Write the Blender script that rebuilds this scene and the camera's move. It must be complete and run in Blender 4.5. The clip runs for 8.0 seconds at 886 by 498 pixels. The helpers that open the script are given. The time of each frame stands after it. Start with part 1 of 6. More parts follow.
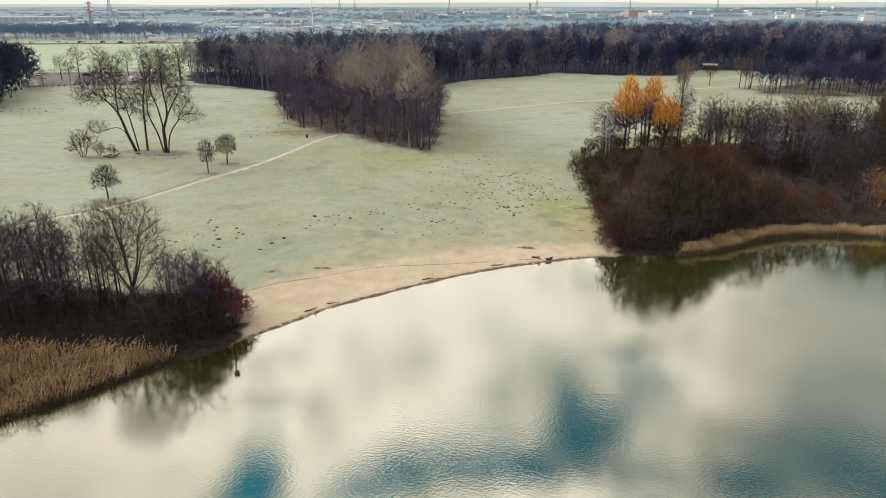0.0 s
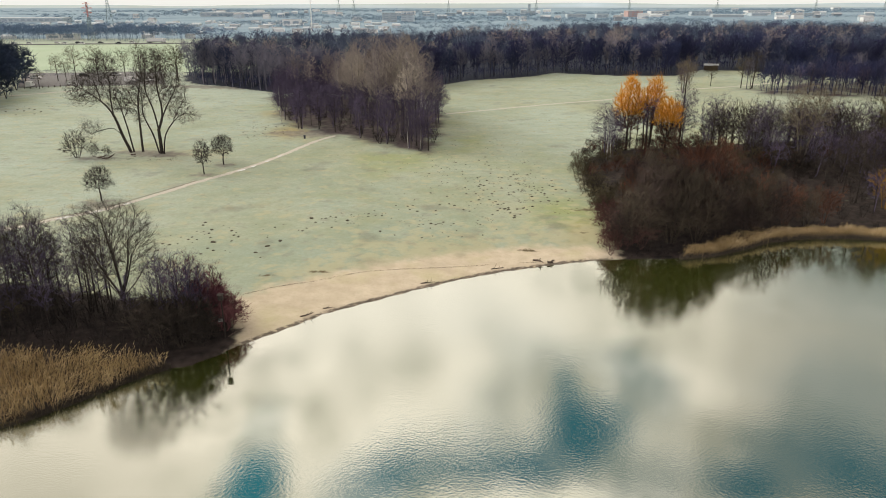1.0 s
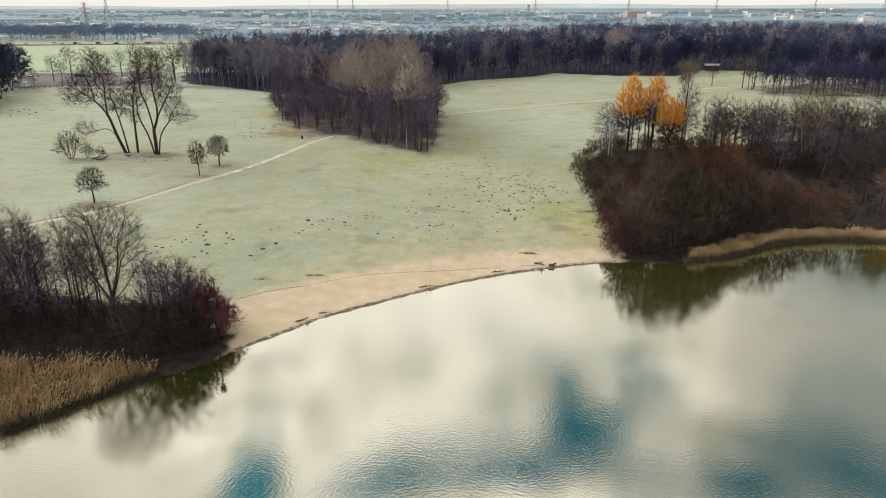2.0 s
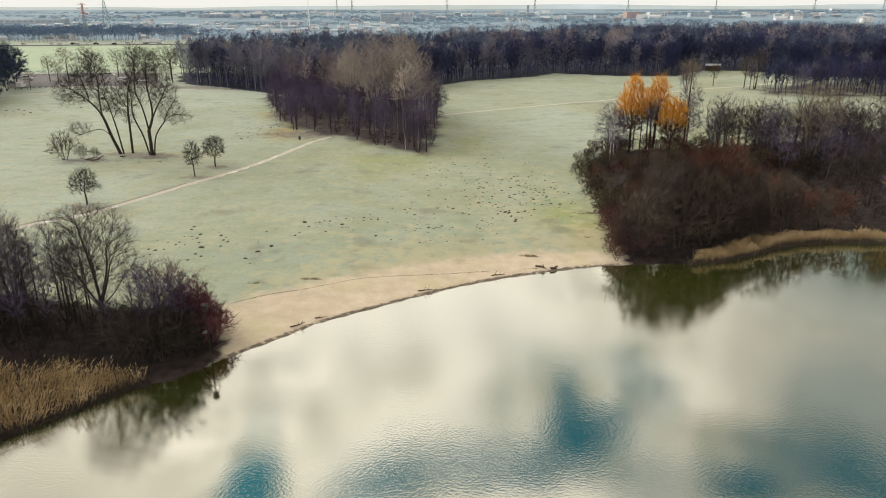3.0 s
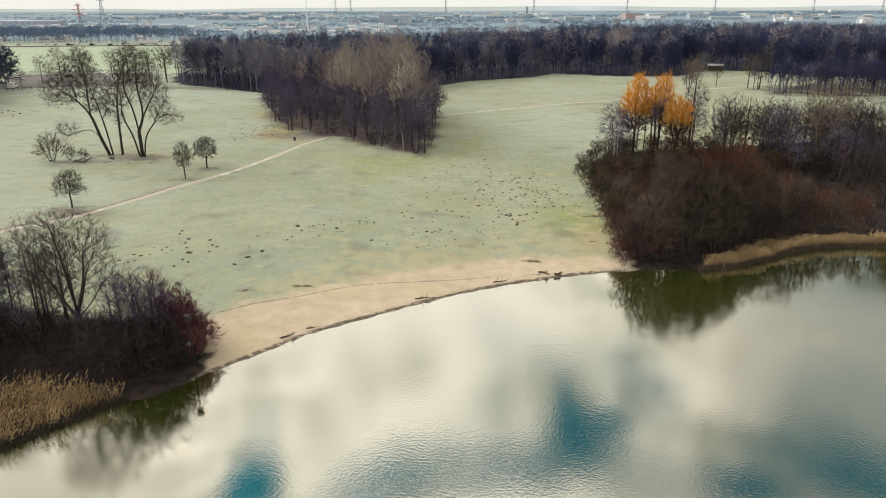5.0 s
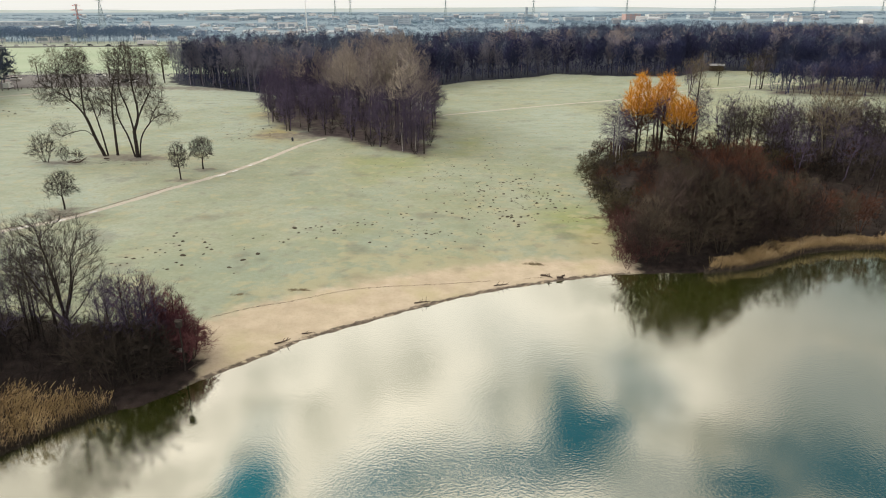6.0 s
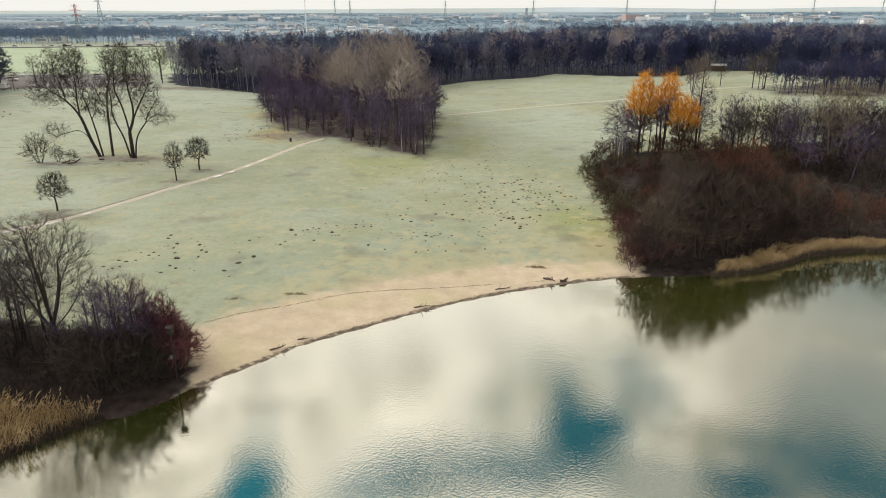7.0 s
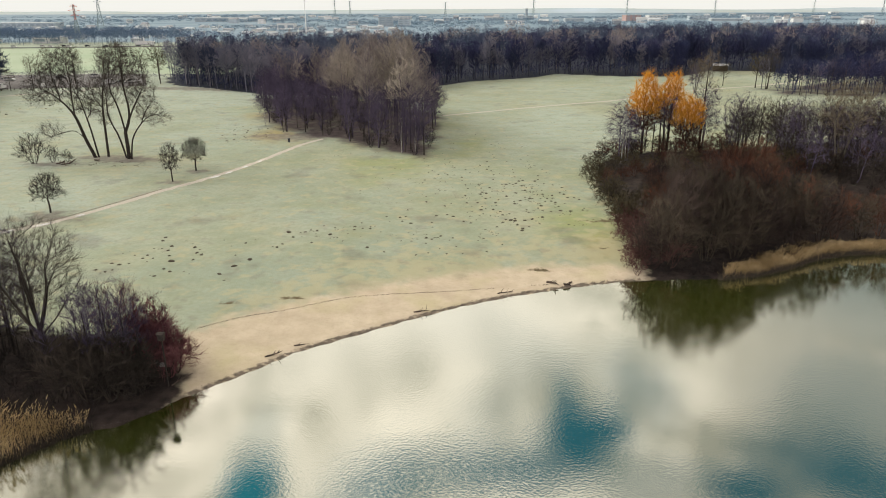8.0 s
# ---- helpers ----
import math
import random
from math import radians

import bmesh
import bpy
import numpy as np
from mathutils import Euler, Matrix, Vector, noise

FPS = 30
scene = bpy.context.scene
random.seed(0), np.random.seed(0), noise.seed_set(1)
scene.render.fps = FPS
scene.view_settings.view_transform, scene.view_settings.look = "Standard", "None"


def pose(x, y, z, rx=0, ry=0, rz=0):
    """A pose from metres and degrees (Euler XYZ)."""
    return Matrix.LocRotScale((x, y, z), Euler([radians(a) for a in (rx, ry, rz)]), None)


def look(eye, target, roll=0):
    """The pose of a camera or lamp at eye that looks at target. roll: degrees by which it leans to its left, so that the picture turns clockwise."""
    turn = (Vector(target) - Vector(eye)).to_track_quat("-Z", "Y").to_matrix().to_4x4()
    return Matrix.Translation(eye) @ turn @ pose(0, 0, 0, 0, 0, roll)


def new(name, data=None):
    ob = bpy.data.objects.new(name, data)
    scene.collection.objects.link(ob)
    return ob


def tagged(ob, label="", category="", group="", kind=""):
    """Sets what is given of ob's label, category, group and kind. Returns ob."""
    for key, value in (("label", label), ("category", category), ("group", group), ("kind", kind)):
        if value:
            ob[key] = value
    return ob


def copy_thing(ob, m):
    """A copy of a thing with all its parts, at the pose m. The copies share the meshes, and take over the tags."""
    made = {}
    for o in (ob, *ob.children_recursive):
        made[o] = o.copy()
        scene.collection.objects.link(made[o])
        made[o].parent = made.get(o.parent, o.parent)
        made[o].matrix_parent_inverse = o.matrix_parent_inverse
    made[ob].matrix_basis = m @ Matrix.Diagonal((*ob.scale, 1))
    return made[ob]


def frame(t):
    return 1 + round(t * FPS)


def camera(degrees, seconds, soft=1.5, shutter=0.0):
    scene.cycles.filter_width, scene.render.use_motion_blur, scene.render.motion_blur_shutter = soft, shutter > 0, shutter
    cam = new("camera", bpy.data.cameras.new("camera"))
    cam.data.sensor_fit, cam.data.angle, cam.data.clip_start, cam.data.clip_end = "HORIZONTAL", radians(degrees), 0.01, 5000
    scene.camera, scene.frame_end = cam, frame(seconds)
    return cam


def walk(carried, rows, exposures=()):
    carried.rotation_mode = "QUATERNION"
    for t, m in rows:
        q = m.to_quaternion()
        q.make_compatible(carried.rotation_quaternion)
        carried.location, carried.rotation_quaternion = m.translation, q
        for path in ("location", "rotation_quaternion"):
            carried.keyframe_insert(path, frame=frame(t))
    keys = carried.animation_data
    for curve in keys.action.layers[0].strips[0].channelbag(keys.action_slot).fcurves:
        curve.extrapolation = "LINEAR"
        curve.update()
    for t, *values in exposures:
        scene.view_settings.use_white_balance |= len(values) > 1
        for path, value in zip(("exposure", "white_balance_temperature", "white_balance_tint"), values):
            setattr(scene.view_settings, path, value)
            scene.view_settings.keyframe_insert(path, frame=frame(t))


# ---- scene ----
# ---- camera ----
cam = camera(66.0, 8.0, soft=1.0)
PATH = [
    (0.0, 0.0, 0.0, 40.0, 0.0, -20.001, -0.017),
    (0.5, 0.011, 1.181, 39.756, -0.026, -19.968, -0.027),
    (1.0, 0.027, 2.361, 39.503, -0.053, -19.934, -0.036),
    (1.5, 0.047, 3.541, 39.243, -0.08, -19.9, -0.045),
    (3.0, 0.118, 7.077, 38.428, -0.156, -19.796, -0.073),
    (3.5, 0.141, 8.253, 38.148, -0.179, -19.761, -0.083),
    (4.0, 0.161, 9.429, 37.867, -0.2, -19.726, -0.092),
    (4.5, 0.178, 10.602, 37.584, -0.219, -19.691, -0.101),
    (6.0, 0.196, 14.111, 36.742, -0.259, -19.588, -0.129),
    (6.5, 0.186, 15.277, 36.467, -0.265, -19.555, -0.139),
    (7.0, 0.167, 16.439, 36.196, -0.268, -19.523, -0.148),
    (7.5, 0.136, 17.599, 35.931, -0.266, -19.492, -0.157),
    (8.0, 0.094, 18.756, 35.673, -0.26, -19.462, -0.167),
]
walk(cam, [(t, pose(x, y, z, 0, 0, yaw) @ pose(0, 0, 0, 90 + pitch) @ pose(0, 0, 0, 0, 0, roll))
           for t, x, y, z, yaw, pitch, roll in PATH])
scene.view_settings.exposure = -0.53

# ---- sky and sun ----
SUN_EL, SUN_AZ = 34.0, -62.0          # ahead of the camera and to its left, behind thin cloud
world = bpy.data.worlds.new("sky")
scene.world = world
world.use_nodes = True
wn, wl = world.node_tree.nodes, world.node_tree.links
wn.clear()


def wnode(kind, **props):
    n = wn.new(kind)
    for k, v in props.items():
        if k == "operation":
            n.operation = v
        elif k == "blend_type":
            n.blend_type = v
        elif k == "data_type":
            n.data_type = v
        elif k == "interpolation_type":
            n.interpolation_type = v
    return n


def wmath(op, a, b=0.0):
    n = wnode("ShaderNodeMath", operation=op)
    for i, v in enumerate((a, b)):
        if isinstance(v, (int, float)):
            n.inputs[i].default_value = v
        else:
            wl.new(v, n.inputs[i])
    return n.outputs[0]


def wstep(v, lo, hi):
    n = wnode("ShaderNodeMapRange", interpolation_type="SMOOTHSTEP")
    wl.new(v, n.inputs[0])
    n.inputs[1].default_value, n.inputs[2].default_value = lo, hi
    return n.outputs[0]


def wmix(fac, a, b):
    n = wnode("ShaderNodeMix", data_type="RGBA")
    wl.new(fac, n.inputs[0])
    for i, v in ((6, a), (7, b)):
        if isinstance(v, tuple):
            n.inputs[i].default_value = (*v, 1)
        else:
            wl.new(v, n.inputs[i])
    return n.outputs[2]


coord = wnode("ShaderNodeTexCoord")
sep = wnode("ShaderNodeSeparateXYZ")
wl.new(coord.outputs["Generated"], sep.inputs[0])
high = wmath("MAXIMUM", sep.outputs[2], 0.02)
cu, cv = wmath("DIVIDE", sep.outputs[0], high), wmath("DIVIDE", sep.outputs[1], high)
plane = wnode("ShaderNodeCombineXYZ")
wl.new(cu, plane.inputs[0]), wl.new(cv, plane.inputs[1])


def wnoise(scale, detail=4.0, offset=0.0):
    n = wnode("ShaderNodeTexNoise")
    wl.new(plane.outputs[0], n.inputs["Vector"])
    n.inputs["Scale"].default_value, n.inputs["Detail"].default_value = scale, detail
    n.inputs["Distortion"].default_value = offset
    return n.outputs[0]


nishita = wnode("ShaderNodeTexSky")
nishita.sky_type = "NISHITA"
nishita.sun_disc = False
nishita.sun_elevation, nishita.sun_rotation = radians(SUN_EL), radians(SUN_AZ)
blue = wnode("ShaderNodeMix", data_type="RGBA", blend_type="MULTIPLY")
blue.inputs[0].default_value = 1.0
wl.new(nishita.outputs[0], blue.inputs[6])
blue.inputs[7].default_value = (0.0005, 0.070, 0.068, 1)
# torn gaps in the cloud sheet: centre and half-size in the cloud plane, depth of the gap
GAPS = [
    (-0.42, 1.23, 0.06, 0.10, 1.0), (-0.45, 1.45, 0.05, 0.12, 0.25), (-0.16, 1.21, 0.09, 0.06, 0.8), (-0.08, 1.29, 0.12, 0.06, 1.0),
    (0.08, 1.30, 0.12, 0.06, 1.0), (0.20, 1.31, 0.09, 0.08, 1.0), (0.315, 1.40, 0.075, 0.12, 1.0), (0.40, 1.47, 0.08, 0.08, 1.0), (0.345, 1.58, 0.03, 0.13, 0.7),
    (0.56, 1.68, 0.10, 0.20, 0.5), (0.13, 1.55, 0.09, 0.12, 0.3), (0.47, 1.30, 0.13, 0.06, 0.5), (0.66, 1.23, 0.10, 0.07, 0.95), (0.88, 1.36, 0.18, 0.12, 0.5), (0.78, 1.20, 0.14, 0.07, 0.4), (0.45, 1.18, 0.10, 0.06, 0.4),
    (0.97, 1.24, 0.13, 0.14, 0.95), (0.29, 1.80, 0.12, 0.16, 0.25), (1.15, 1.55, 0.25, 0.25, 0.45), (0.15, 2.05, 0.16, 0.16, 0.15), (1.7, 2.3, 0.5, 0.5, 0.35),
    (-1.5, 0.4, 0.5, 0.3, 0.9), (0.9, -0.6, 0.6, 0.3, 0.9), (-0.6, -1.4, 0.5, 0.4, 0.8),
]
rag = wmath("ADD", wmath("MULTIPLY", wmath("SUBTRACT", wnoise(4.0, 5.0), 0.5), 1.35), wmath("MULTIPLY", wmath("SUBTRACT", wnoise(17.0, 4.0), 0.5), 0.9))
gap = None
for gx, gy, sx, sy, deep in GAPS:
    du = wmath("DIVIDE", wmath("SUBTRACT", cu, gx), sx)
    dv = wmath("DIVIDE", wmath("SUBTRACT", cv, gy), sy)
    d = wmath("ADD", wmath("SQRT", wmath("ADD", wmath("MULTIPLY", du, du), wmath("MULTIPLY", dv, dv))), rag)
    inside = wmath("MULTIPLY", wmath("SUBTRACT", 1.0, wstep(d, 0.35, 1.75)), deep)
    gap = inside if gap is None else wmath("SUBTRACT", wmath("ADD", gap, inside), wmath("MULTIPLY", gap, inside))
broad, torn, wisp = wnoise(1.3, 4.0, 0.3), wnoise(4.6, 6.0, 0.4), wnoise(10.5, 5.0, 0.5)
shade = wstep(wmath("ADD", wmath("MULTIPLY", broad, 0.42), wmath("ADD", wmath("MULTIPLY", torn, 0.36), wmath("MULTIPLY", wisp, 0.22))), 0.405, 0.57)
cloud = wmix(shade, (0.56, 0.54, 0.42), (1.58, 1.44, 1.19))
bright = wmath("MULTIPLY", wstep(cv, 1.35, 2.3), wmath("SUBTRACT", 1.0, wstep(cu, -0.1, 1.0)))
cloud = wmix(wmath("MULTIPLY", bright, 0.6), cloud, (1.50, 1.40, 1.22))
west = wmath("SUBTRACT", 1.0, wstep(cu, -0.72, -0.42))
cloud = wmix(wmath("MULTIPLY", west, 0.35), cloud, (1.55, 1.36, 1.13))
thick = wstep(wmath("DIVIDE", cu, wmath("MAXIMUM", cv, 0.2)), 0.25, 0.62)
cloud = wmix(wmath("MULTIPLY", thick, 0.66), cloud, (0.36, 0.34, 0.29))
# away from the sun the cloud sheet is cooler
cool = wnode("ShaderNodeMix", data_type="RGBA", blend_type="MULTIPLY")
wl.new(wmath("SUBTRACT", 1.0, wstep(sep.outputs[1], -0.3, 0.5)), cool.inputs[0])
wl.new(cloud, cool.inputs[6])
cool.inputs[7].default_value = (0.96, 0.94, 1.13, 1)
cloud = cool.outputs[2]
low = wmath("SUBTRACT", 1.0, wstep(sep.outputs[2], 0.05, 0.30))
cloud = wmix(wmath("MULTIPLY", low, 1.0), cloud, (0.80, 0.79, 0.74))
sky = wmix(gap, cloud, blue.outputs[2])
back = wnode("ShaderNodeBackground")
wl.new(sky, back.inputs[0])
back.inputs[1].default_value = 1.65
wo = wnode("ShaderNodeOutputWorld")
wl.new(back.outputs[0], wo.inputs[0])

sun = new("sun", bpy.data.lights.new("sun", "SUN"))
sun.data.energy, sun.data.angle, sun.data.color = 2.9, radians(34), (1.0, 0.93, 0.82)
sa, se = radians(SUN_AZ), radians(SUN_EL)
sun.matrix_world = look((math.sin(sa) * math.cos(se) * 90, math.cos(sa) * math.cos(se) * 90, math.sin(se) * 90), (0, 0, 0))


# ---- materials ----
def mat(name, c1, c2, scale=3.0, rough=0.9, bump=0.0, c3=None, scale2=0.15, vary=0.0, metal=0.0, spec=0.25, coat=0.0):
    m = bpy.data.materials.new(name)
    m.use_nodes = True
    nt = m.node_tree
    n, l = nt.nodes, nt.links
    b = n["Principled BSDF"]
    geo = n.new("ShaderNodeNewGeometry")

    def noisy(s, detail):
        t = n.new("ShaderNodeTexNoise")
        l.new(geo.outputs["Position"], t.inputs["Vector"])
        t.inputs["Scale"].default_value, t.inputs["Detail"].default_value = s, detail
        r = n.new("ShaderNodeMapRange")
        l.new(t.outputs[0], r.inputs[0])
        r.inputs[1].default_value, r.inputs[2].default_value = 0.3, 0.7
        return r.outputs[0]

    def mixed(f, a, bb):
        x = n.new("ShaderNodeMix")
        x.data_type = "RGBA"
        if isinstance(f, float):
            x.inputs[0].default_value = f
        else:
            l.new(f, x.inputs[0])
        for i, v in ((6, a), (7, bb)):
            if isinstance(v, tuple):
                x.inputs[i].default_value = (*v, 1)
            else:
                l.new(v, x.inputs[i])
        return x.outputs[2]

    fine = noisy(scale, 5.0)
    col = mixed(fine, c1, c2)
    if c3:
        col = mixed(noisy(scale2, 3.0), col, c3)
    if vary:
        info = n.new("ShaderNodeObjectInfo")
        hsv = n.new("ShaderNodeHueSaturation")
        r = n.new("ShaderNodeMapRange")
        l.new(info.outputs["Random"], r.inputs[0])
        r.inputs[3].default_value, r.inputs[4].default_value = 1 - vary, 1 + vary
        l.new(r.outputs[0], hsv.inputs["Value"])
        l.new(col, hsv.inputs["Color"])
        col = hsv.outputs[0]
    l.new(col, b.inputs["Base Color"])
    b.inputs["Roughness"].default_value, b.inputs["Metallic"].default_value = rough, metal
    b.inputs["Specular IOR Level"].default_value, b.inputs["Coat Weight"].default_value = spec, coat
    if bump:
        bm = n.new("ShaderNodeBump")
        bm.inputs["Strength"].default_value, bm.inputs["Distance"].default_value = bump, 0.1
        l.new(fine, bm.inputs["Height"])
        l.new(bm.outputs[0], b.inputs["Normal"])
    return m


BARK = mat("bark", (0.024, 0.02, 0.018), (0.065, 0.054, 0.046), 2.5, 0.95, 0.4, vary=0.2)
BARK_PALE = mat("bark_pale", (0.10, 0.088, 0.07), (0.22, 0.195, 0.15), 2.0, 0.95, 0.4, vary=0.2)
BARK_TAN = mat("bark_tan", (0.12, 0.105, 0.10), (0.30, 0.265, 0.23), 1.0, 0.95, 0.3, vary=0.2)
BARK_BIRCH = mat("bark_birch", (0.14, 0.13, 0.12), (0.62, 0.60, 0.56), 2.2, 0.8, 0.2)
# woodside bark, blued to carry the haze of the distance
BARK_DUSK = mat("hazed_bark", (0.03, 0.032, 0.052), (0.085, 0.085, 0.115), 0.5, 0.95, vary=0.25)
TWIG_GREY = mat("twig_grey", (0.038, 0.033, 0.03), (0.085, 0.07, 0.058), 0.8, 0.95, vary=0.25)
TWIG_TAN = mat("twig_tan", (0.31, 0.275, 0.235), (0.55, 0.485, 0.40), 0.5, 0.95, c3=(0.19, 0.163, 0.175), scale2=0.12, vary=0.25)
TWIG_WITHY = mat("twig_withy", (0.12, 0.10, 0.07), (0.24, 0.20, 0.14), 0.6, 0.95, vary=0.2)
TWIG_PURPLE = mat("twig_purple", (0.062, 0.052, 0.09), (0.138, 0.11, 0.17), 0.6, 0.95, vary=0.25)
TWIG_RED = mat("twig_red", (0.062, 0.022, 0.034), (0.145, 0.052, 0.068), 0.7, 0.9, vary=0.2)
TWIG_ROSE = mat("twig_rose", (0.13, 0.048, 0.056), (0.32, 0.14, 0.145), 0.7, 0.9, vary=0.2)
TWIG_RUST = mat("twig_rust", (0.052, 0.028, 0.021), (0.135, 0.064, 0.042), 0.7, 0.9, vary=0.2)
TWIG_CREST = mat("twig_crest", (0.106, 0.048, 0.031), (0.263, 0.107, 0.062), 0.5, 0.9, c3=(0.075, 0.046, 0.034), scale2=0.2, vary=0.2)
TWIG_ORANGE = mat("twig_orange", (0.50, 0.22, 0.02), (0.74, 0.38, 0.05), 0.6, 0.85, vary=0.12)
TWIG_GOLD = mat("twig_gold", (0.20, 0.115, 0.02), (0.42, 0.25, 0.05), 0.6, 0.9, vary=0.1)
TWIG_OLIVE = mat("twig_olive", (0.05, 0.044, 0.027), (0.135, 0.112, 0.064), 0.6, 0.95, vary=0.2)
TWIG_UMBER = mat("twig_umber", (0.034, 0.026, 0.024), (0.09, 0.064, 0.054), 0.35, 0.95, vary=0.3)
TWIG_BROWN = mat("twig_brown", (0.044, 0.036, 0.028), (0.13, 0.106, 0.075), 0.35, 0.95, vary=0.3)
TWIG_SOOT = mat("twig_dusk", (0.026, 0.022, 0.019), (0.075, 0.061, 0.048), 0.5, 0.95, vary=0.3)
TWIG_PINK = mat("twig_pinkish", (0.078, 0.038, 0.036), (0.18, 0.09, 0.08), 0.5, 0.95, vary=0.2)
TWIG_DARK = mat("twig_dark", (0.014, 0.012, 0.012), (0.038, 0.031, 0.028), 0.6, 0.95, vary=0.25)
IVY = mat("dusky_twigs", (0.026, 0.042, 0.078), (0.062, 0.085, 0.14), 0.8, 0.7, vary=0.2)
REED = mat("reed_straw", (0.40, 0.285, 0.13), (0.74, 0.585, 0.34), 0.9, 0.85, c3=(0.30, 0.215, 0.095), scale2=0.32)
WOOD = mat("weathered_wood", (0.06, 0.045, 0.035), (0.13, 0.10, 0.08), 6.0, 0.9, 0.5)
# washed-up debris, and the added stems that imitate shade before the reeds
DRIFT = mat("debris_and_reed_shade", (0.05, 0.04, 0.032), (0.12, 0.10, 0.075), 3.0, 0.8, 0.5)
MOULD = mat("mole_earth", (0.055, 0.048, 0.036), (0.12, 0.10, 0.07), 8.0, 0.95, 0.6)
TRACK = mat("path_gravel", (0.43, 0.395, 0.335), (0.61, 0.565, 0.485), 2.0, 0.95, 0.3, c3=(0.48, 0.44, 0.375), scale2=0.25)
ASPHALT = mat("asphalt", (0.045, 0.045, 0.047), (0.09, 0.09, 0.09), 3.0, 0.9, 0.2)
PARKING = mat("parking_gravel", (0.13, 0.125, 0.125), (0.22, 0.21, 0.21), 0.8, 0.95, 0.2)
WHITE = mat("white_paint", (0.74, 0.74, 0.72), (0.82, 0.82, 0.80), 1.0, 0.5, vary=0.05)
GREY_PAINT = mat("grey_paint", (0.28, 0.30, 0.32), (0.36, 0.38, 0.40), 1.0, 0.5, vary=0.2)
DARK_PAINT = mat("dark_paint", (0.02, 0.025, 0.04), (0.05, 0.055, 0.07), 1.0, 0.35, vary=0.3)
# window tone lifted to blue-grey, as haze would do at that range
FAR_GLASS = mat("hazed_window", (0.30, 0.37, 0.41), (0.38, 0.44, 0.48), 0.1, 0.4)
GLASS = mat("dark_glass", (0.015, 0.02, 0.025), (0.03, 0.04, 0.045), 1.0, 0.22, spec=0.6)
RUBBER = mat("rubber", (0.015, 0.015, 0.015), (0.03, 0.03, 0.03), 8.0, 0.9)
STEEL = mat("galvanised_steel", (0.20, 0.27, 0.28), (0.30, 0.37, 0.38), 0.6, 0.55, metal=0.3)
STEEL_RED = mat("red_paint", (0.55, 0.10, 0.08), (0.66, 0.16, 0.12), 0.6, 0.6)
# plaster and cladding of the far town, with haze greyed into the colour
PLASTER = mat("hazed_plaster", (0.40, 0.46, 0.50), (0.54, 0.60, 0.63), 0.2, 0.9, vary=0.1)
BRICK_RED = mat("salmon_cladding", (0.44, 0.31, 0.29), (0.52, 0.38, 0.35), 0.1, 0.85)
ROOF_GREY = mat("roof_grey", (0.28, 0.29, 0.30), (0.45, 0.46, 0.46), 0.2, 0.8, vary=0.25)
ROOF_PALE = mat("roof_pale", (0.46, 0.50, 0.51), (0.62, 0.65, 0.66), 0.2, 0.7, vary=0.1)
# FAR_WOOD to FAR_STAND hold the blue of distant haze in their twig colour
FAR_WOOD = mat("hazed_twigs", (0.026, 0.028, 0.076), (0.088, 0.08, 0.165), 0.09, 0.95, c3=(0.034, 0.05, 0.09), scale2=0.02)
FAR_EDGE = mat("hazed_edge_twigs", (0.014, 0.024, 0.068), (0.048, 0.06, 0.138), 0.09, 0.95, c3=(0.04, 0.04, 0.095), scale2=0.03)
FAR_BLUE = mat("hazed_blue_twigs", (0.05, 0.075, 0.125), (0.12, 0.145, 0.20), 0.05, 0.95)
FAR_GREY = mat("hazed_grey_twigs", (0.11, 0.11, 0.15), (0.24, 0.222, 0.262), 0.1, 0.95, c3=(0.12, 0.128, 0.16), scale2=0.03)
FAR_STAND = mat("hazed_stand_twigs", (0.14, 0.135, 0.18), (0.31, 0.285, 0.33), 0.1, 0.95, c3=(0.11, 0.118, 0.165), scale2=0.03)
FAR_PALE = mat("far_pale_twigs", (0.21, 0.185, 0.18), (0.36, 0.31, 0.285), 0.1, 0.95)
# belts and hills have the pale blue of hazy air mixed into their colour
FAR_BELT_DARK = mat("hazed_belt_twigs", (0.10, 0.16, 0.255), (0.175, 0.245, 0.35), 0.05, 0.95)
FAR_BELT = mat("hazed_trees", (0.15, 0.23, 0.305), (0.245, 0.335, 0.41), 0.02, 0.95, c3=(0.20, 0.285, 0.355), scale2=0.006)
HILL = mat("hazed_hills", (0.39, 0.49, 0.57), (0.49, 0.585, 0.655), 0.004, 1.0, c3=(0.40, 0.45, 0.42), scale2=0.0015)


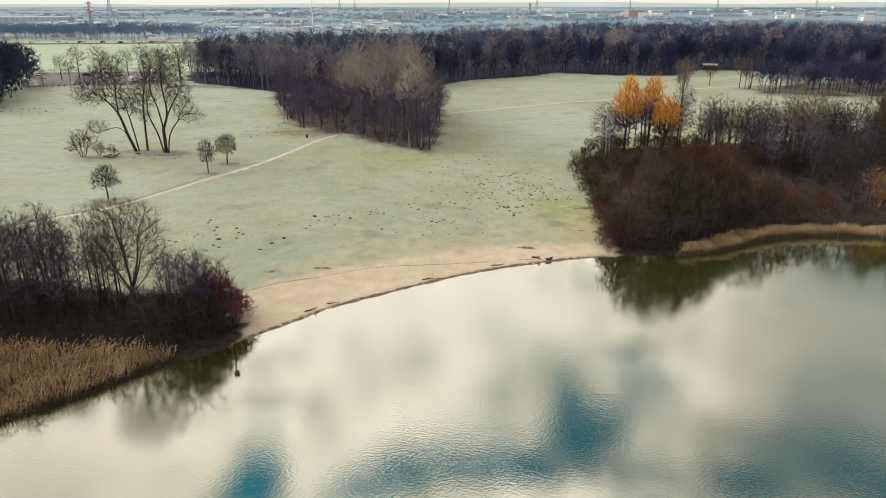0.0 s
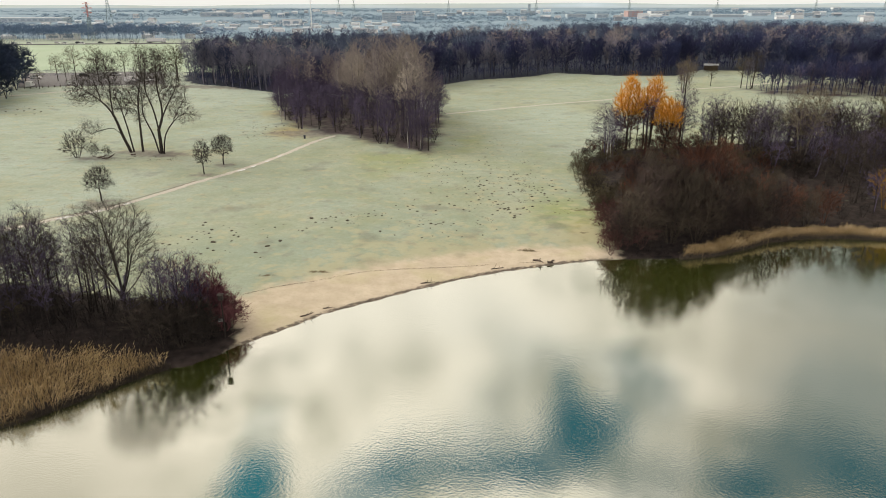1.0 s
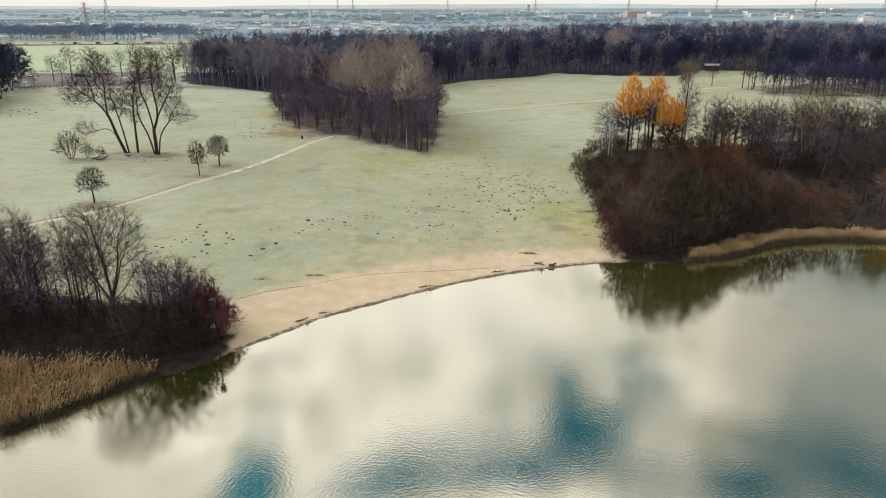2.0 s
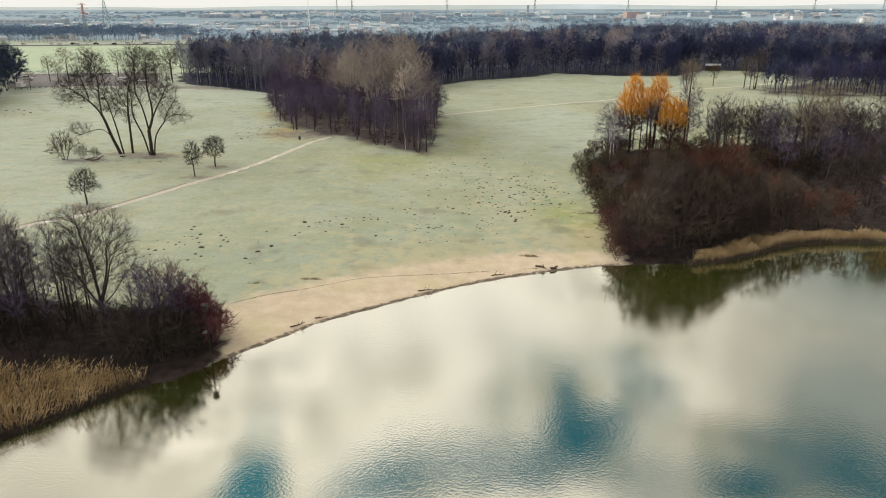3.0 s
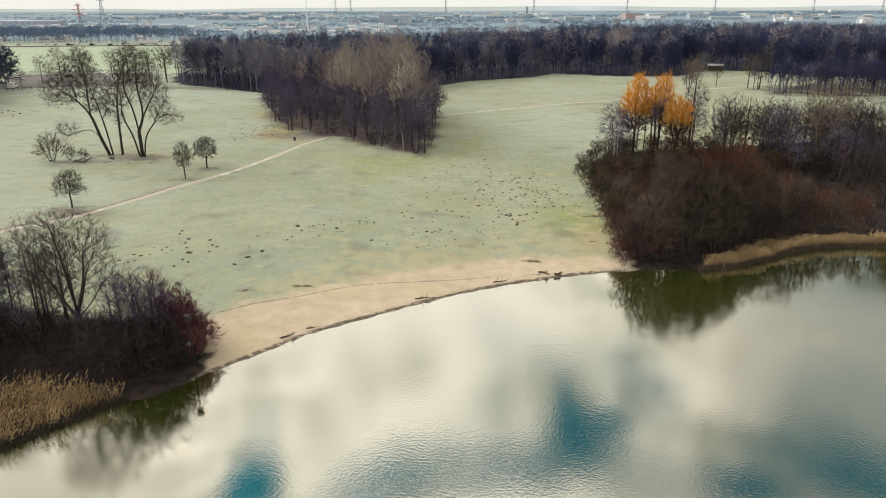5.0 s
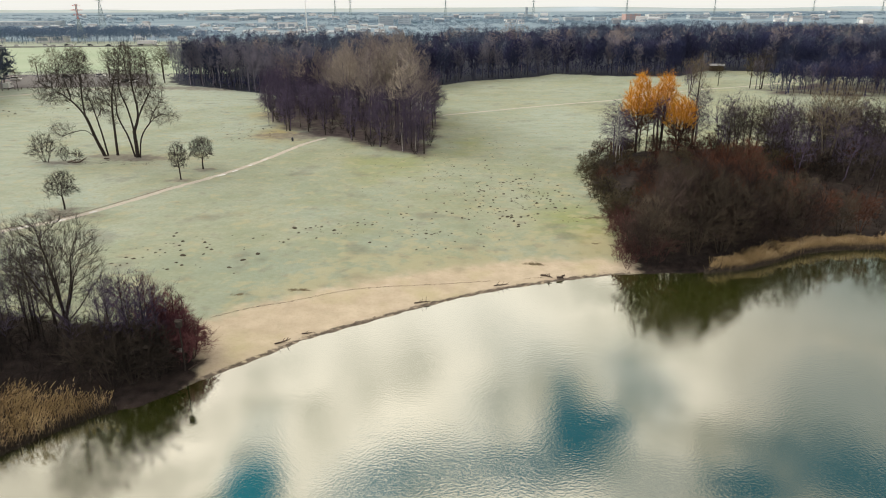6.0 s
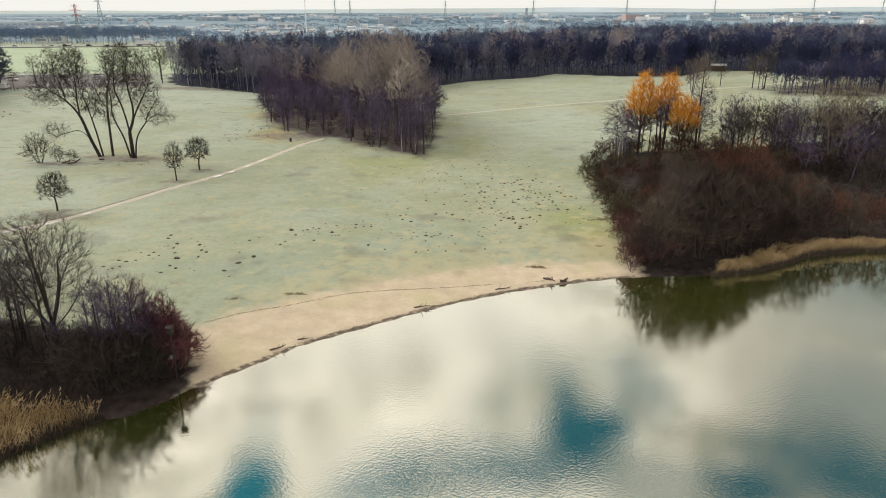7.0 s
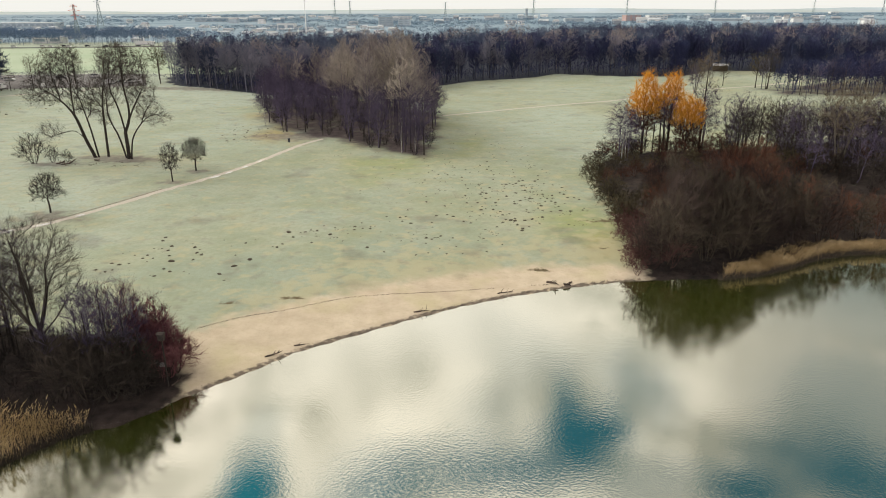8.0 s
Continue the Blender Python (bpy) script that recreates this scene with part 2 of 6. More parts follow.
def ground_material():
    m = bpy.data.materials.new("meadow_ground")
    m.use_nodes = True
    n, l = m.node_tree.nodes, m.node_tree.links
    b = n["Principled BSDF"]
    geo = n.new("ShaderNodeNewGeometry")

    def noisy(s, detail, lo=0.3, hi=0.7):
        t = n.new("ShaderNodeTexNoise")
        l.new(geo.outputs["Position"], t.inputs["Vector"])
        t.inputs["Scale"].default_value, t.inputs["Detail"].default_value = s, detail
        r = n.new("ShaderNodeMapRange")
        l.new(t.outputs[0], r.inputs[0])
        r.inputs[1].default_value, r.inputs[2].default_value = lo, hi
        return r.outputs[0]

    def mixed(f, a, bb):
        x = n.new("ShaderNodeMix")
        x.data_type = "RGBA"
        l.new(f, x.inputs[0])
        for i, v in ((6, a), (7, bb)):
            if isinstance(v, tuple):
                x.inputs[i].default_value = (*v, 1)
            else:
                l.new(v, x.inputs[i])
        return x.outputs[2]

    def calc(op, a, bb):
        x = n.new("ShaderNodeMath")
        x.operation = op
        for i, v in enumerate((a, bb)):
            if isinstance(v, float):
                x.inputs[i].default_value = v
            else:
                l.new(v, x.inputs[i])
        return x.outputs[0]

    def mask(name, rag, scale, soft=False):
        a = n.new("ShaderNodeAttribute")
        a.attribute_name = name
        r = n.new("ShaderNodeMapRange")
        r.interpolation_type = "SMOOTHSTEP"
        l.new(calc("ADD", a.outputs["Fac"], calc("MULTIPLY", calc("SUBTRACT", noisy(scale, 5.0), 0.5), rag)), r.inputs[0])
        r.inputs[1].default_value, r.inputs[2].default_value = (0.1, 0.9) if soft else (0.3, 0.7)
        return r.outputs[0]

    grass = mixed(noisy(0.035, 4.0), (0.362, 0.413, 0.345), (0.318, 0.352, 0.25))
    grass = mixed(noisy(0.022, 5.0, 0.42, 0.80), grass, (0.40, 0.39, 0.25))
    grass = mixed(calc("MULTIPLY", noisy(0.11, 6.0, 0.42, 0.72), 0.7), grass, (0.265, 0.31, 0.205))
    grass = mixed(mask("lush", 0.7, 0.07, True), grass, (0.30, 0.335, 0.15))
    grass = mixed(mask("straw", 0.7, 0.10, True), grass, (0.37, 0.31, 0.14))
    grass = mixed(calc("MULTIPLY", noisy(0.55, 6.0, 0.5, 0.85), 0.35), grass, (0.23, 0.25, 0.15))
    grass = mixed(mask("frost", 0.6, 0.06, True), grass, (0.40, 0.46, 0.385))
    streak = n.new("ShaderNodeMapping")
    streak.inputs["Scale"].default_value = (0.14, 0.34, 1.0)
    streak.inputs["Rotation"].default_value = (0, 0, radians(-14))
    l.new(geo.outputs["Position"], streak.inputs[0])
    sw = n.new("ShaderNodeTexNoise")
    l.new(streak.outputs[0], sw.inputs["Vector"])
    sw.inputs["Scale"].default_value, sw.inputs["Detail"].default_value = 1.0, 6.0
    sr = n.new("ShaderNodeMapRange")
    l.new(sw.outputs[0], sr.inputs[0])
    sr.inputs[1].default_value, sr.inputs[2].default_value, sr.inputs[4].default_value = 0.45, 0.78, 0.55
    grass = mixed(sr.outputs[0], grass, (0.25, 0.31, 0.235))
    # patches of darker, bluer green in the grass
    grass = mixed(calc("MULTIPLY", mask("teal_grass", 0.8, 0.18, True), 0.45), grass, (0.27, 0.335, 0.275))
    tuft = noisy(1.6, 6.0, 0.35, 0.8)
    grass = mixed(calc("MULTIPLY", tuft, 0.42), grass, (0.23, 0.255, 0.15))
    grass = mixed(calc("MULTIPLY", noisy(0.35, 5.0, 0.55, 0.8), 0.18), grass, (0.46, 0.41, 0.29))
    grass = mixed(calc("MULTIPLY", mask("dry", 1.5, 0.42, True), 0.6), grass, (0.43, 0.395, 0.25))
    # bare earth, and the same brown as painted shade below the small trees
    grass = mixed(calc("MULTIPLY", mask("bare", 0.9, 0.5, True), 0.7), grass, mixed(noisy(0.7, 6.0), (0.13, 0.115, 0.10), (0.26, 0.225, 0.20)))
    sand = mixed(noisy(0.5, 6.0), (0.49, 0.41, 0.30), (0.61, 0.525, 0.395))
    sand = mixed(calc("MULTIPLY", noisy(0.16, 4.0, 0.5, 0.72), 0.55), sand, (0.47, 0.43, 0.24))
    sand = mixed(calc("MULTIPLY", noisy(2.2, 6.0, 0.5, 0.8), 0.3), sand, (0.36, 0.29, 0.21))
    col = mixed(mask("sand", 0.5, 0.45, True), grass, sand)
    # leaf litter, its brown darkened to near black for shade under the trees
    shaded_soil = mixed(noisy(0.8, 6.0), (0.018, 0.015, 0.014), (0.055, 0.042, 0.036))
    # under the far wood the floor is tinted blue for haze
    shaded_soil = mixed(mask("hazed_floor", 0.3, 0.05, True), shaded_soil, mixed(noisy(0.3, 6.0), (0.020, 0.025, 0.040), (0.044, 0.050, 0.072)))
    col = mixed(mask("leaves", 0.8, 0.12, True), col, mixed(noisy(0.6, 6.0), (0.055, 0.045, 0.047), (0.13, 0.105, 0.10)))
    col = mixed(mask("litter", 0.4, 0.5), col, shaded_soil)
    col = mixed(mask("field", 0.1, 0.05), col, mixed(noisy(0.02, 3.0), (0.34, 0.43, 0.30), (0.41, 0.48, 0.35)))
    col = mixed(mask("stain", 0.5, 1.2), col, (0.13, 0.105, 0.06))
    wet = mixed(noisy(1.5, 5.0), (0.10, 0.085, 0.065), (0.23, 0.19, 0.15))
    col = mixed(mask("bank", 0.45, 1.6), col, wet)
    # ground past the motorway: haze painted in as blue-grey
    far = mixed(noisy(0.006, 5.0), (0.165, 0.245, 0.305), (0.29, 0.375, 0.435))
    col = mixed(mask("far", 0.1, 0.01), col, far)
    l.new(col, b.inputs["Base Color"])
    b.inputs["Roughness"].default_value, b.inputs["Specular IOR Level"].default_value = 0.95, 0.15
    bp = n.new("ShaderNodeBump")
    bp.inputs["Strength"].default_value, bp.inputs["Distance"].default_value = 0.35, 0.10
    l.new(calc("ADD", tuft, noisy(5.0, 4.0)), bp.inputs["Height"])
    l.new(bp.outputs[0], b.inputs["Normal"])
    return m


def water_material():
    m = bpy.data.materials.new("lake_water")
    m.use_nodes = True
    n, l = m.node_tree.nodes, m.node_tree.links
    n.remove(n["Principled BSDF"])
    geo = n.new("ShaderNodeNewGeometry")
    mp = n.new("ShaderNodeMapping")
    mp.inputs["Scale"].default_value = (0.8, 1.0, 1.0)
    mp.inputs["Rotation"].default_value = (0, 0, radians(25))
    l.new(geo.outputs["Position"], mp.inputs[0])

    def noisy(s, detail):
        t = n.new("ShaderNodeTexNoise")
        l.new(mp.outputs[0], t.inputs["Vector"])
        t.inputs["Scale"].default_value, t.inputs["Detail"].default_value = s, detail
        return t.outputs[0]

    def calc(op, a, bb):
        x = n.new("ShaderNodeMath")
        x.operation = op
        for i, v in enumerate((a, bb)):
            if isinstance(v, float):
                x.inputs[i].default_value = v
            else:
                l.new(v, x.inputs[i])
        return x.outputs[0]

    gust = n.new("ShaderNodeMapRange")
    l.new(noisy(0.045, 3.0), gust.inputs[0])
    gust.inputs[1].default_value, gust.inputs[2].default_value = 0.38, 0.62
    gust.inputs[3].default_value, gust.inputs[4].default_value = 0.22, 1.0
    small = calc("MULTIPLY", calc("ADD", noisy(4.2, 4.0), calc("MULTIPLY", noisy(1.5, 2.0), 0.3)), gust.outputs[0])
    h = calc("ADD", small, calc("MULTIPLY", noisy(0.35, 2.0), 0.35))
    bp = n.new("ShaderNodeBump")
    bp.inputs["Strength"].default_value, bp.inputs["Distance"].default_value = 1.0, 0.0092
    l.new(h, bp.inputs["Height"])
    body = n.new("ShaderNodeBsdfDiffuse")
    body.inputs[0].default_value = (0.037, 0.046, 0.006, 1)
    gloss = n.new("ShaderNodeBsdfGlossy")
    gloss.inputs["Roughness"].default_value = 0.02
    gloss.inputs["Color"].default_value = (0.96, 0.97, 0.95, 1)
    l.new(bp.outputs[0], gloss.inputs["Normal"])
    fr = n.new("ShaderNodeFresnel")
    fr.inputs[0].default_value = 1.33
    l.new(bp.outputs[0], fr.inputs["Normal"])
    mix = n.new("ShaderNodeMixShader")
    l.new(calc("ADD", calc("MULTIPLY", fr.outputs[0], 0.45), 0.50), mix.inputs[0])
    l.new(body.outputs[0], mix.inputs[1]), l.new(gloss.outputs[0], mix.inputs[2])
    l.new(mix.outputs[0], n["Material Output"].inputs[0])
    return m


# ---- helpers for meshes ----
class Geo:
    """Corners and faces of one mesh."""

    def __init__(self):
        self.v, self.f = [], []

    def tube(self, pts, radii, sides):
        base = len(self.v)
        for i, p in enumerate(pts):
            d = (pts[min(i + 1, len(pts) - 1)] - pts[max(i - 1, 0)]).normalized()
            a = d.orthogonal().normalized()
            c = d.cross(a)
            for k in range(sides):
                w = 2 * math.pi * k / sides
                self.v.append(p + (a * math.cos(w) + c * math.sin(w)) * radii[i])
        for i in range(len(pts) - 1):
            for k in range(sides):
                j = (k + 1) % sides
                self.f.append((base + i * sides + k, base + i * sides + j, base + (i + 1) * sides + j, base + (i + 1) * sides + k))

    def spike(self, a, b, r):
        """A tapering twig, with two of its three sides."""
        base = len(self.v)
        d = (b - a)
        p = d.orthogonal().normalized() * r
        q = d.cross(p).normalized() * r
        self.v += [a + p, a - p * 0.5 + q * 0.87, a - p * 0.5 - q * 0.87, b]
        self.f += [(base, base + 1, base + 3), (base + 1, base + 2, base + 3)]

    def box(self, lo, hi):
        b = len(self.v)
        (x0, y0, z0), (x1, y1, z1) = lo, hi
        self.v += [Vector(p) for p in ((x0, y0, z0), (x1, y0, z0), (x1, y1, z0), (x0, y1, z0), (x0, y0, z1), (x1, y0, z1), (x1, y1, z1), (x0, y1, z1))]
        self.f += [tuple(b + i for i in q) for q in ((3, 2, 1, 0), (4, 5, 6, 7), (0, 1, 5, 4), (1, 2, 6, 5), (2, 3, 7, 6), (3, 0, 4, 7))]

    def prism(self, outline, x0, x1):
        """An outline in y and z, drawn out along x."""
        b, k = len(self.v), len(outline)
        for x in (x0, x1):
            self.v += [Vector((x, y, z)) for y, z in outline]
        self.f += [tuple(range(b + k - 1, b - 1, -1)), tuple(range(b + k, b + 2 * k))]
        for i in range(k):
            j = (i + 1) % k
            self.f.append((b + i, b + j, b + k + j, b + k + i))

    def mesh(self, name, material, smooth=False):
        me = bpy.data.meshes.new(name)
        me.from_pydata([tuple(p) for p in self.v], [], self.f)
        me.materials.append(material)
        if smooth:
            me.polygons.foreach_set("use_smooth", [True] * len(me.polygons))
        me.update()
        return me


def part(name, geo, material, parent, label="", smooth=False):
    ob = new(name, geo.mesh(name, material, smooth) if isinstance(geo, Geo) else geo)
    ob.parent = parent
    if label:
        tagged(ob, label)
    return ob


def thing(name, label, category, group="", kind=""):
    return tagged(new(name), label, category, group, kind)


# ---- the lie of the land ----
SHORE = [
    (-400, -60), (-160, 22), (-90, 44), (-60, 53), (-45.1, 59.4), (-39.8, 63.6), (-36.8, 66.8), (-34.3, 69.6), (-31.5, 70.9), (-29.1, 71.9), (-26.6, 74.4),
    (-24.5, 77.0), (-21.6, 79.8), (-18.5, 82.8), (-15.9, 85.6), (-11.6, 88.7), (-6.9, 91.7), (-2.5, 94.7), (3.1, 97.9), (8.6, 100.6), (14.2, 102.6),
    (20.0, 104.5), (25.8, 105.8), (32.6, 106.6), (38.9, 106.6), (45.1, 108.1), (50.9, 110.9), (56.3, 114.0), (62.3, 116.0), (70.6, 116.6), (78.6, 115.6),
    (100, 113), (150, 108), (420, 40), (420, -420), (-400, -420)]
SH = np.array(SHORE, float)


def shore_distance(x, y):
    """Metres inland from the water's edge (minus: out on the lake)."""
    x, y = np.asarray(x, float), np.asarray(y, float)
    best, inside = np.full(x.shape, 1e9), np.zeros(x.shape, bool)
    for (ax, ay), (bx, by) in zip(SH, np.roll(SH, -1, 0)):
        ex, ey = bx - ax, by - ay
        t = np.clip(((x - ax) * ex + (y - ay) * ey) / (ex * ex + ey * ey), 0, 1)
        best = np.minimum(best, (x - ax - t * ex) ** 2 + (y - ay - t * ey) ** 2)
        cross = ((ay > y) != (by > y)) & (x < (bx - ax) * (y - ay) / (by - ay + 1e-12) + ax)
        inside ^= cross
    d = np.sqrt(best)
    return np.where(inside, -d, d)


def ease(v):
    v = np.clip(v, 0, 1)
    return v * v * (3 - 2 * v)


def ground_z(x, y):
    x, y = np.asarray(x, float), np.asarray(y, float)
    s = shore_distance(x, y) + 0.22 * np.sin(x * 1.3 + 1.7 * np.sin(x * 0.37)) * np.sin(y * 0.9 + x * 0.4)
    base = 1.2 + np.clip(y - 105, 0, 225) * 0.0125 + 0.02 * np.clip(np.abs(x) - 35, 0, 120) * np.clip((y - 115) / 30, 0, 1)
    base = base + 0.10 * np.sin(x * 0.11 + 1) * np.sin(y * 0.09)
    land = 0.22 * ease(s / 0.5) + (base - 0.22) * ease((s + 1) / 15)
    return np.where(s > 0, land, np.maximum(s * 0.3, -2.5))


def on_ground(x, y):
    return float(ground_z(np.array([x]), np.array([y]))[0])


def within(poly, x, y):
    """1 inside the outline, falling off over a few metres outside it."""
    x, y = np.asarray(x, float), np.asarray(y, float)
    best, inside = np.full(x.shape, 1e9), np.zeros(x.shape, bool)
    for i, (ax, ay) in enumerate(poly):
        bx, by = poly[(i + 1) % len(poly)]
        ex, ey = bx - ax, by - ay
        t = np.clip(((x - ax) * ex + (y - ay) * ey) / (ex * ex + ey * ey), 0, 1)
        best = np.minimum(best, (x - ax - t * ex) ** 2 + (y - ay - t * ey) ** 2)
        inside ^= ((ay > y) != (by > y)) & (x < (bx - ax) * (y - ay) / (by - ay + 1e-12) + ax)
    return np.where(inside, np.sqrt(best), -np.sqrt(best))


LEFT_GROVE = [(-160, 20), (-60, 50), (-44, 57.5), (-35, 65), (-27.5, 70.5), (-24.8, 75.6), (-26.0, 81), (-30, 86), (-37, 87), (-46, 89), (-60, 93), (-160, 94)]
RIGHT_GROVE = [(33, 161), (31.5, 146), (32, 130), (29.5, 112), (29.0, 104.5), (39, 104.2), (57, 111.5), (80, 113.5), (150, 106), (190, 190), (130, 205), (100, 190), (72, 185), (42, 182)]
COPSE = [(-66, 275), (-53, 228), (-43, 210), (-29, 203), (-20, 192), (-12, 185), (-3, 180), (-1, 206), (0, 242), (-12, 262), (-40, 282)]
WOODS = [(-118, 322), (-108, 310), (-95, 306), (-69, 290), (-40, 288), (-14, 300), (1, 322), (13, 337), (47, 355), (58, 367), (91, 346), (112, 342), (134, 366), (153, 362),
         (170, 330), (230, 330), (420, 300), (520, 560), (300, 640), (60, 620), (-60, 520), (-150, 425)]
STAND = [(126, 292), (126, 274), (152, 262), (185, 258), (250, 262), (250, 300), (175, 312), (140, 300)]
CARPARK = [(-176, 291), (-206, 348), (-141, 356), (-121, 308)]


def axis(parts_, low, high, grow=1.16):
    vals = list(np.concatenate([np.arange(a, b, s) for a, b, s in parts_]))
    step = parts_[-1][2]
    while vals[-1] < high:
        step *= grow
        vals.append(vals[-1] + step)
    step = parts_[0][2]
    while vals[0] > low:
        step *= grow
        vals.insert(0, vals[0] - step)
    return np.array(vals)


def build_ground():
    xs = axis([(-95, -62, 2.0), (-62, 62, 0.9), (62, 130, 2.0)], -4800, 4800)
    ys = axis([(56, 68, 0.8), (68, 109, 0.5), (109, 124, 0.9), (124, 215, 1.7), (215, 330, 2.6)], -900, 4850)
    X, Y = np.meshgrid(xs, ys)
    Z = ground_z(X, Y)
    nx, ny = len(xs), len(ys)
    verts = np.stack([X.ravel(), Y.ravel(), Z.ravel()], 1)
    i = np.arange(nx * ny).reshape(ny, nx)
    faces = np.stack([i[:-1, :-1], i[:-1, 1:], i[1:, 1:], i[1:, :-1]], -1).reshape(-1, 4)
    me = bpy.data.meshes.new("ground")
    me.from_pydata(verts.tolist(), [], faces.tolist())
    me.polygons.foreach_set("use_smooth", [True] * len(me.polygons))
    x, y = X.ravel(), Y.ravel()
    s = shore_distance(x, y)
    width = np.interp(x, [-40, -30, -8, 6, 20, 27, 31], [13, 13, 10, 8, 5.5, 3, 0])
    masks = {
        "sand": np.clip(1.0 - (s - width * 0.75) / 4.0, 0, 1) * ease((x + 27.5 + 3.5 * ease((y - 78) / 5)) / 3.5),
        "dry": np.clip(0.8 - (s - width * 1.1) / 21.0, 0, 0.85) * ease((x + 36) / 20) + 0.45 * ease((x - 15) / 20) * ease((175 - y) / 40),
        "bank": np.clip(1.0 - np.abs(s - 0.1) / 0.6, 0, 1) * ease((x + 28) / 3) * ease((30 - x) / 3),
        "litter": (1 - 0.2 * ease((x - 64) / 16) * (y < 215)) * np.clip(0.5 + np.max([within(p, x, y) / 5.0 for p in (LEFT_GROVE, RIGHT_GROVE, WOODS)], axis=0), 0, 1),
        "leaves": np.maximum(np.maximum(np.clip(0.3 + within(STAND, x, y) / 14.0, 0, 0.7), np.clip(0.45 + within(COPSE, x, y) / 9.0, 0, 1)), np.clip(0.5 + within(RIGHT_GROVE, x, y) / 5.0, 0, 1) * 0.5 * ease((x - 60) / 14)),
        "lush": np.exp(-((x - 8) / 18) ** 2 - ((y - 192) / 30) ** 2) * 0.3 + np.exp(-((x - 25) / 9) ** 2 - ((y - 128) / 24) ** 2) * 0.75 + np.exp(-((x + 12) / 9) ** 2 - ((y - 168) / 13) ** 2) * 0.7
        + np.exp(-((x + 60) / 14) ** 2 - ((y - 262) / 26) ** 2) * 0.7 + np.exp(-((x + 140) / 26) ** 2 - ((y - 258) / 20) ** 2) * 0.7,
        # bare ground by poplars and path; shade painted under the three small trees
        "bare": sum(np.exp(-((x - cx) / wx) ** 2 - ((y - cy) / wy) ** 2) for cx, cy, wx, wy in
                    ((-77, 176, 9, 2.6), (-71, 174.5, 5, 2.2), (-87, 169.5, 7, 1.8), (-68.2, 133.2, 3.6, 1.4), (-54.6, 154.6, 2.8, 1.4), (-53, 164.2, 2.8, 1.4), (-66, 130.5, 6, 1.2), (-40, 205, 12, 5), (-100, 302, 26, 5))) * 1.25,
        "straw": 1.1 * np.exp(-((x + 62) / 7) ** 2 - ((y - 178) / 5) ** 2) + np.exp(-((x + 46) / 7) ** 2 - ((y - 209) / 13) ** 2) * 0.95 + np.exp(-((x + 57) / 6) ** 2 - ((y - 238) / 16) ** 2) * 0.8 + np.exp(-((x - 26) / 5) ** 2 - ((y - 116) / 6) ** 2) * 0.6,
        "frost": 0.55 * ease((-20 - x) / 50) + 0.35 * ease((y - 235) / 60) + 0.75 * np.exp(-((x - 34) / 26) ** 2 - ((y - 222) / 45) ** 2),
        "hazed_floor": np.clip(within(WOODS, x, y) / 12.0 + 0.6, 0, 1),
        "field": ((y > 362) & (y < 625) & (x < -105)).astype(float),
        "teal_grass": 0.75 * np.exp(-((x + 32) / 15) ** 2 - ((y - 107) / 7) ** 2) + 0.5 * np.exp(-((x + 8) / 20) ** 2 - ((y - 116) / 6) ** 2) + 0.5 * np.exp(-((x + 150) / 30) ** 2 - ((y - 252) / 12) ** 2),
        # where the ground takes on the painted haze
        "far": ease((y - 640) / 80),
        "stain": sum(np.exp(-((x - cx) / wx) ** 2 - ((y - cy) / wy) ** 2) for cx, cy, wx, wy in
                     ((-18.9, 98.2, 1.9, 0.7), (-26.4, 96.6, 1.6, 0.6), (14.2, 108.7, 1.9, 0.7), (28, 129.4, 4.5, 1.2), (25, 116, 1.2, 0.5))) * 0.75,
    }
    for name, values in masks.items():
        me.attributes.new(name, "FLOAT", "POINT").data.foreach_set("value", values.astype(np.float32))
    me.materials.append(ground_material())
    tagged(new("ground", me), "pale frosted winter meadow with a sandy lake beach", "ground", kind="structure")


build_ground()


def build_water():
    g = Geo()
    g.v = [Vector((x, y, 0.0)) for y in (-460, 60, 130) for x in (-460, 0, 460)]
    g.f = [(0, 1, 4, 3), (1, 2, 5, 4), (3, 4, 7, 6), (4, 5, 8, 7)]
    tagged(new("water", g.mesh("water", water_material())), "calm lake water with small ripples mirroring the clouds", "lake", kind="structure")


build_water()


def smooth_line(pts, step=1.5):
    """A rounded line through the points."""
    p = np.array(pts, float)
    out = []
    for i in range(len(p) - 1):
        a, b, c, d = p[max(i - 1, 0)], p[i], p[i + 1], p[min(i + 2, len(p) - 1)]
        k = max(2, int(np.linalg.norm(c - b) / step))
        for t in np.arange(k) / k:
            out.append(0.5 * ((2 * b) + (c - a) * t + (2 * a - 5 * b + 4 * c - d) * t * t + (3 * b - a - 3 * c + d) * t ** 3))
    out.append(p[-1])
    return np.array(out)


def strip(name, pts, half, material, label, category, lift=0.06, seed=1, ragged=0.25):
    rng = np.random.default_rng(seed)
    line = smooth_line(pts)
    d = np.gradient(line, axis=0)
    side = np.stack([d[:, 1], -d[:, 0]], 1) / np.linalg.norm(d, axis=1)[:, None]
    g = Geo()
    offs = (-1.0, -0.45, 0.0, 0.45, 1.0)
    n = len(line)
    for k, o in enumerate(offs):
        w = half * o * (1 + ragged * rng.normal(0, 1, n).clip(-1.5, 1.5) * abs(o))
        q = line + side * w[:, None]
        z = ground_z(q[:, 0], q[:, 1]) + (lift if abs(o) < 1 else -0.05)
        g.v += [Vector(c) for c in np.column_stack([q, z])]
    for k in range(len(offs) - 1):
        g.f += [(k * n + i, (k + 1) * n + i, (k + 1) * n + i + 1, k * n + i + 1) for i in range(n - 1)]
    return tagged(new(name, g.mesh(name, material, True)), label, category, kind="structure")


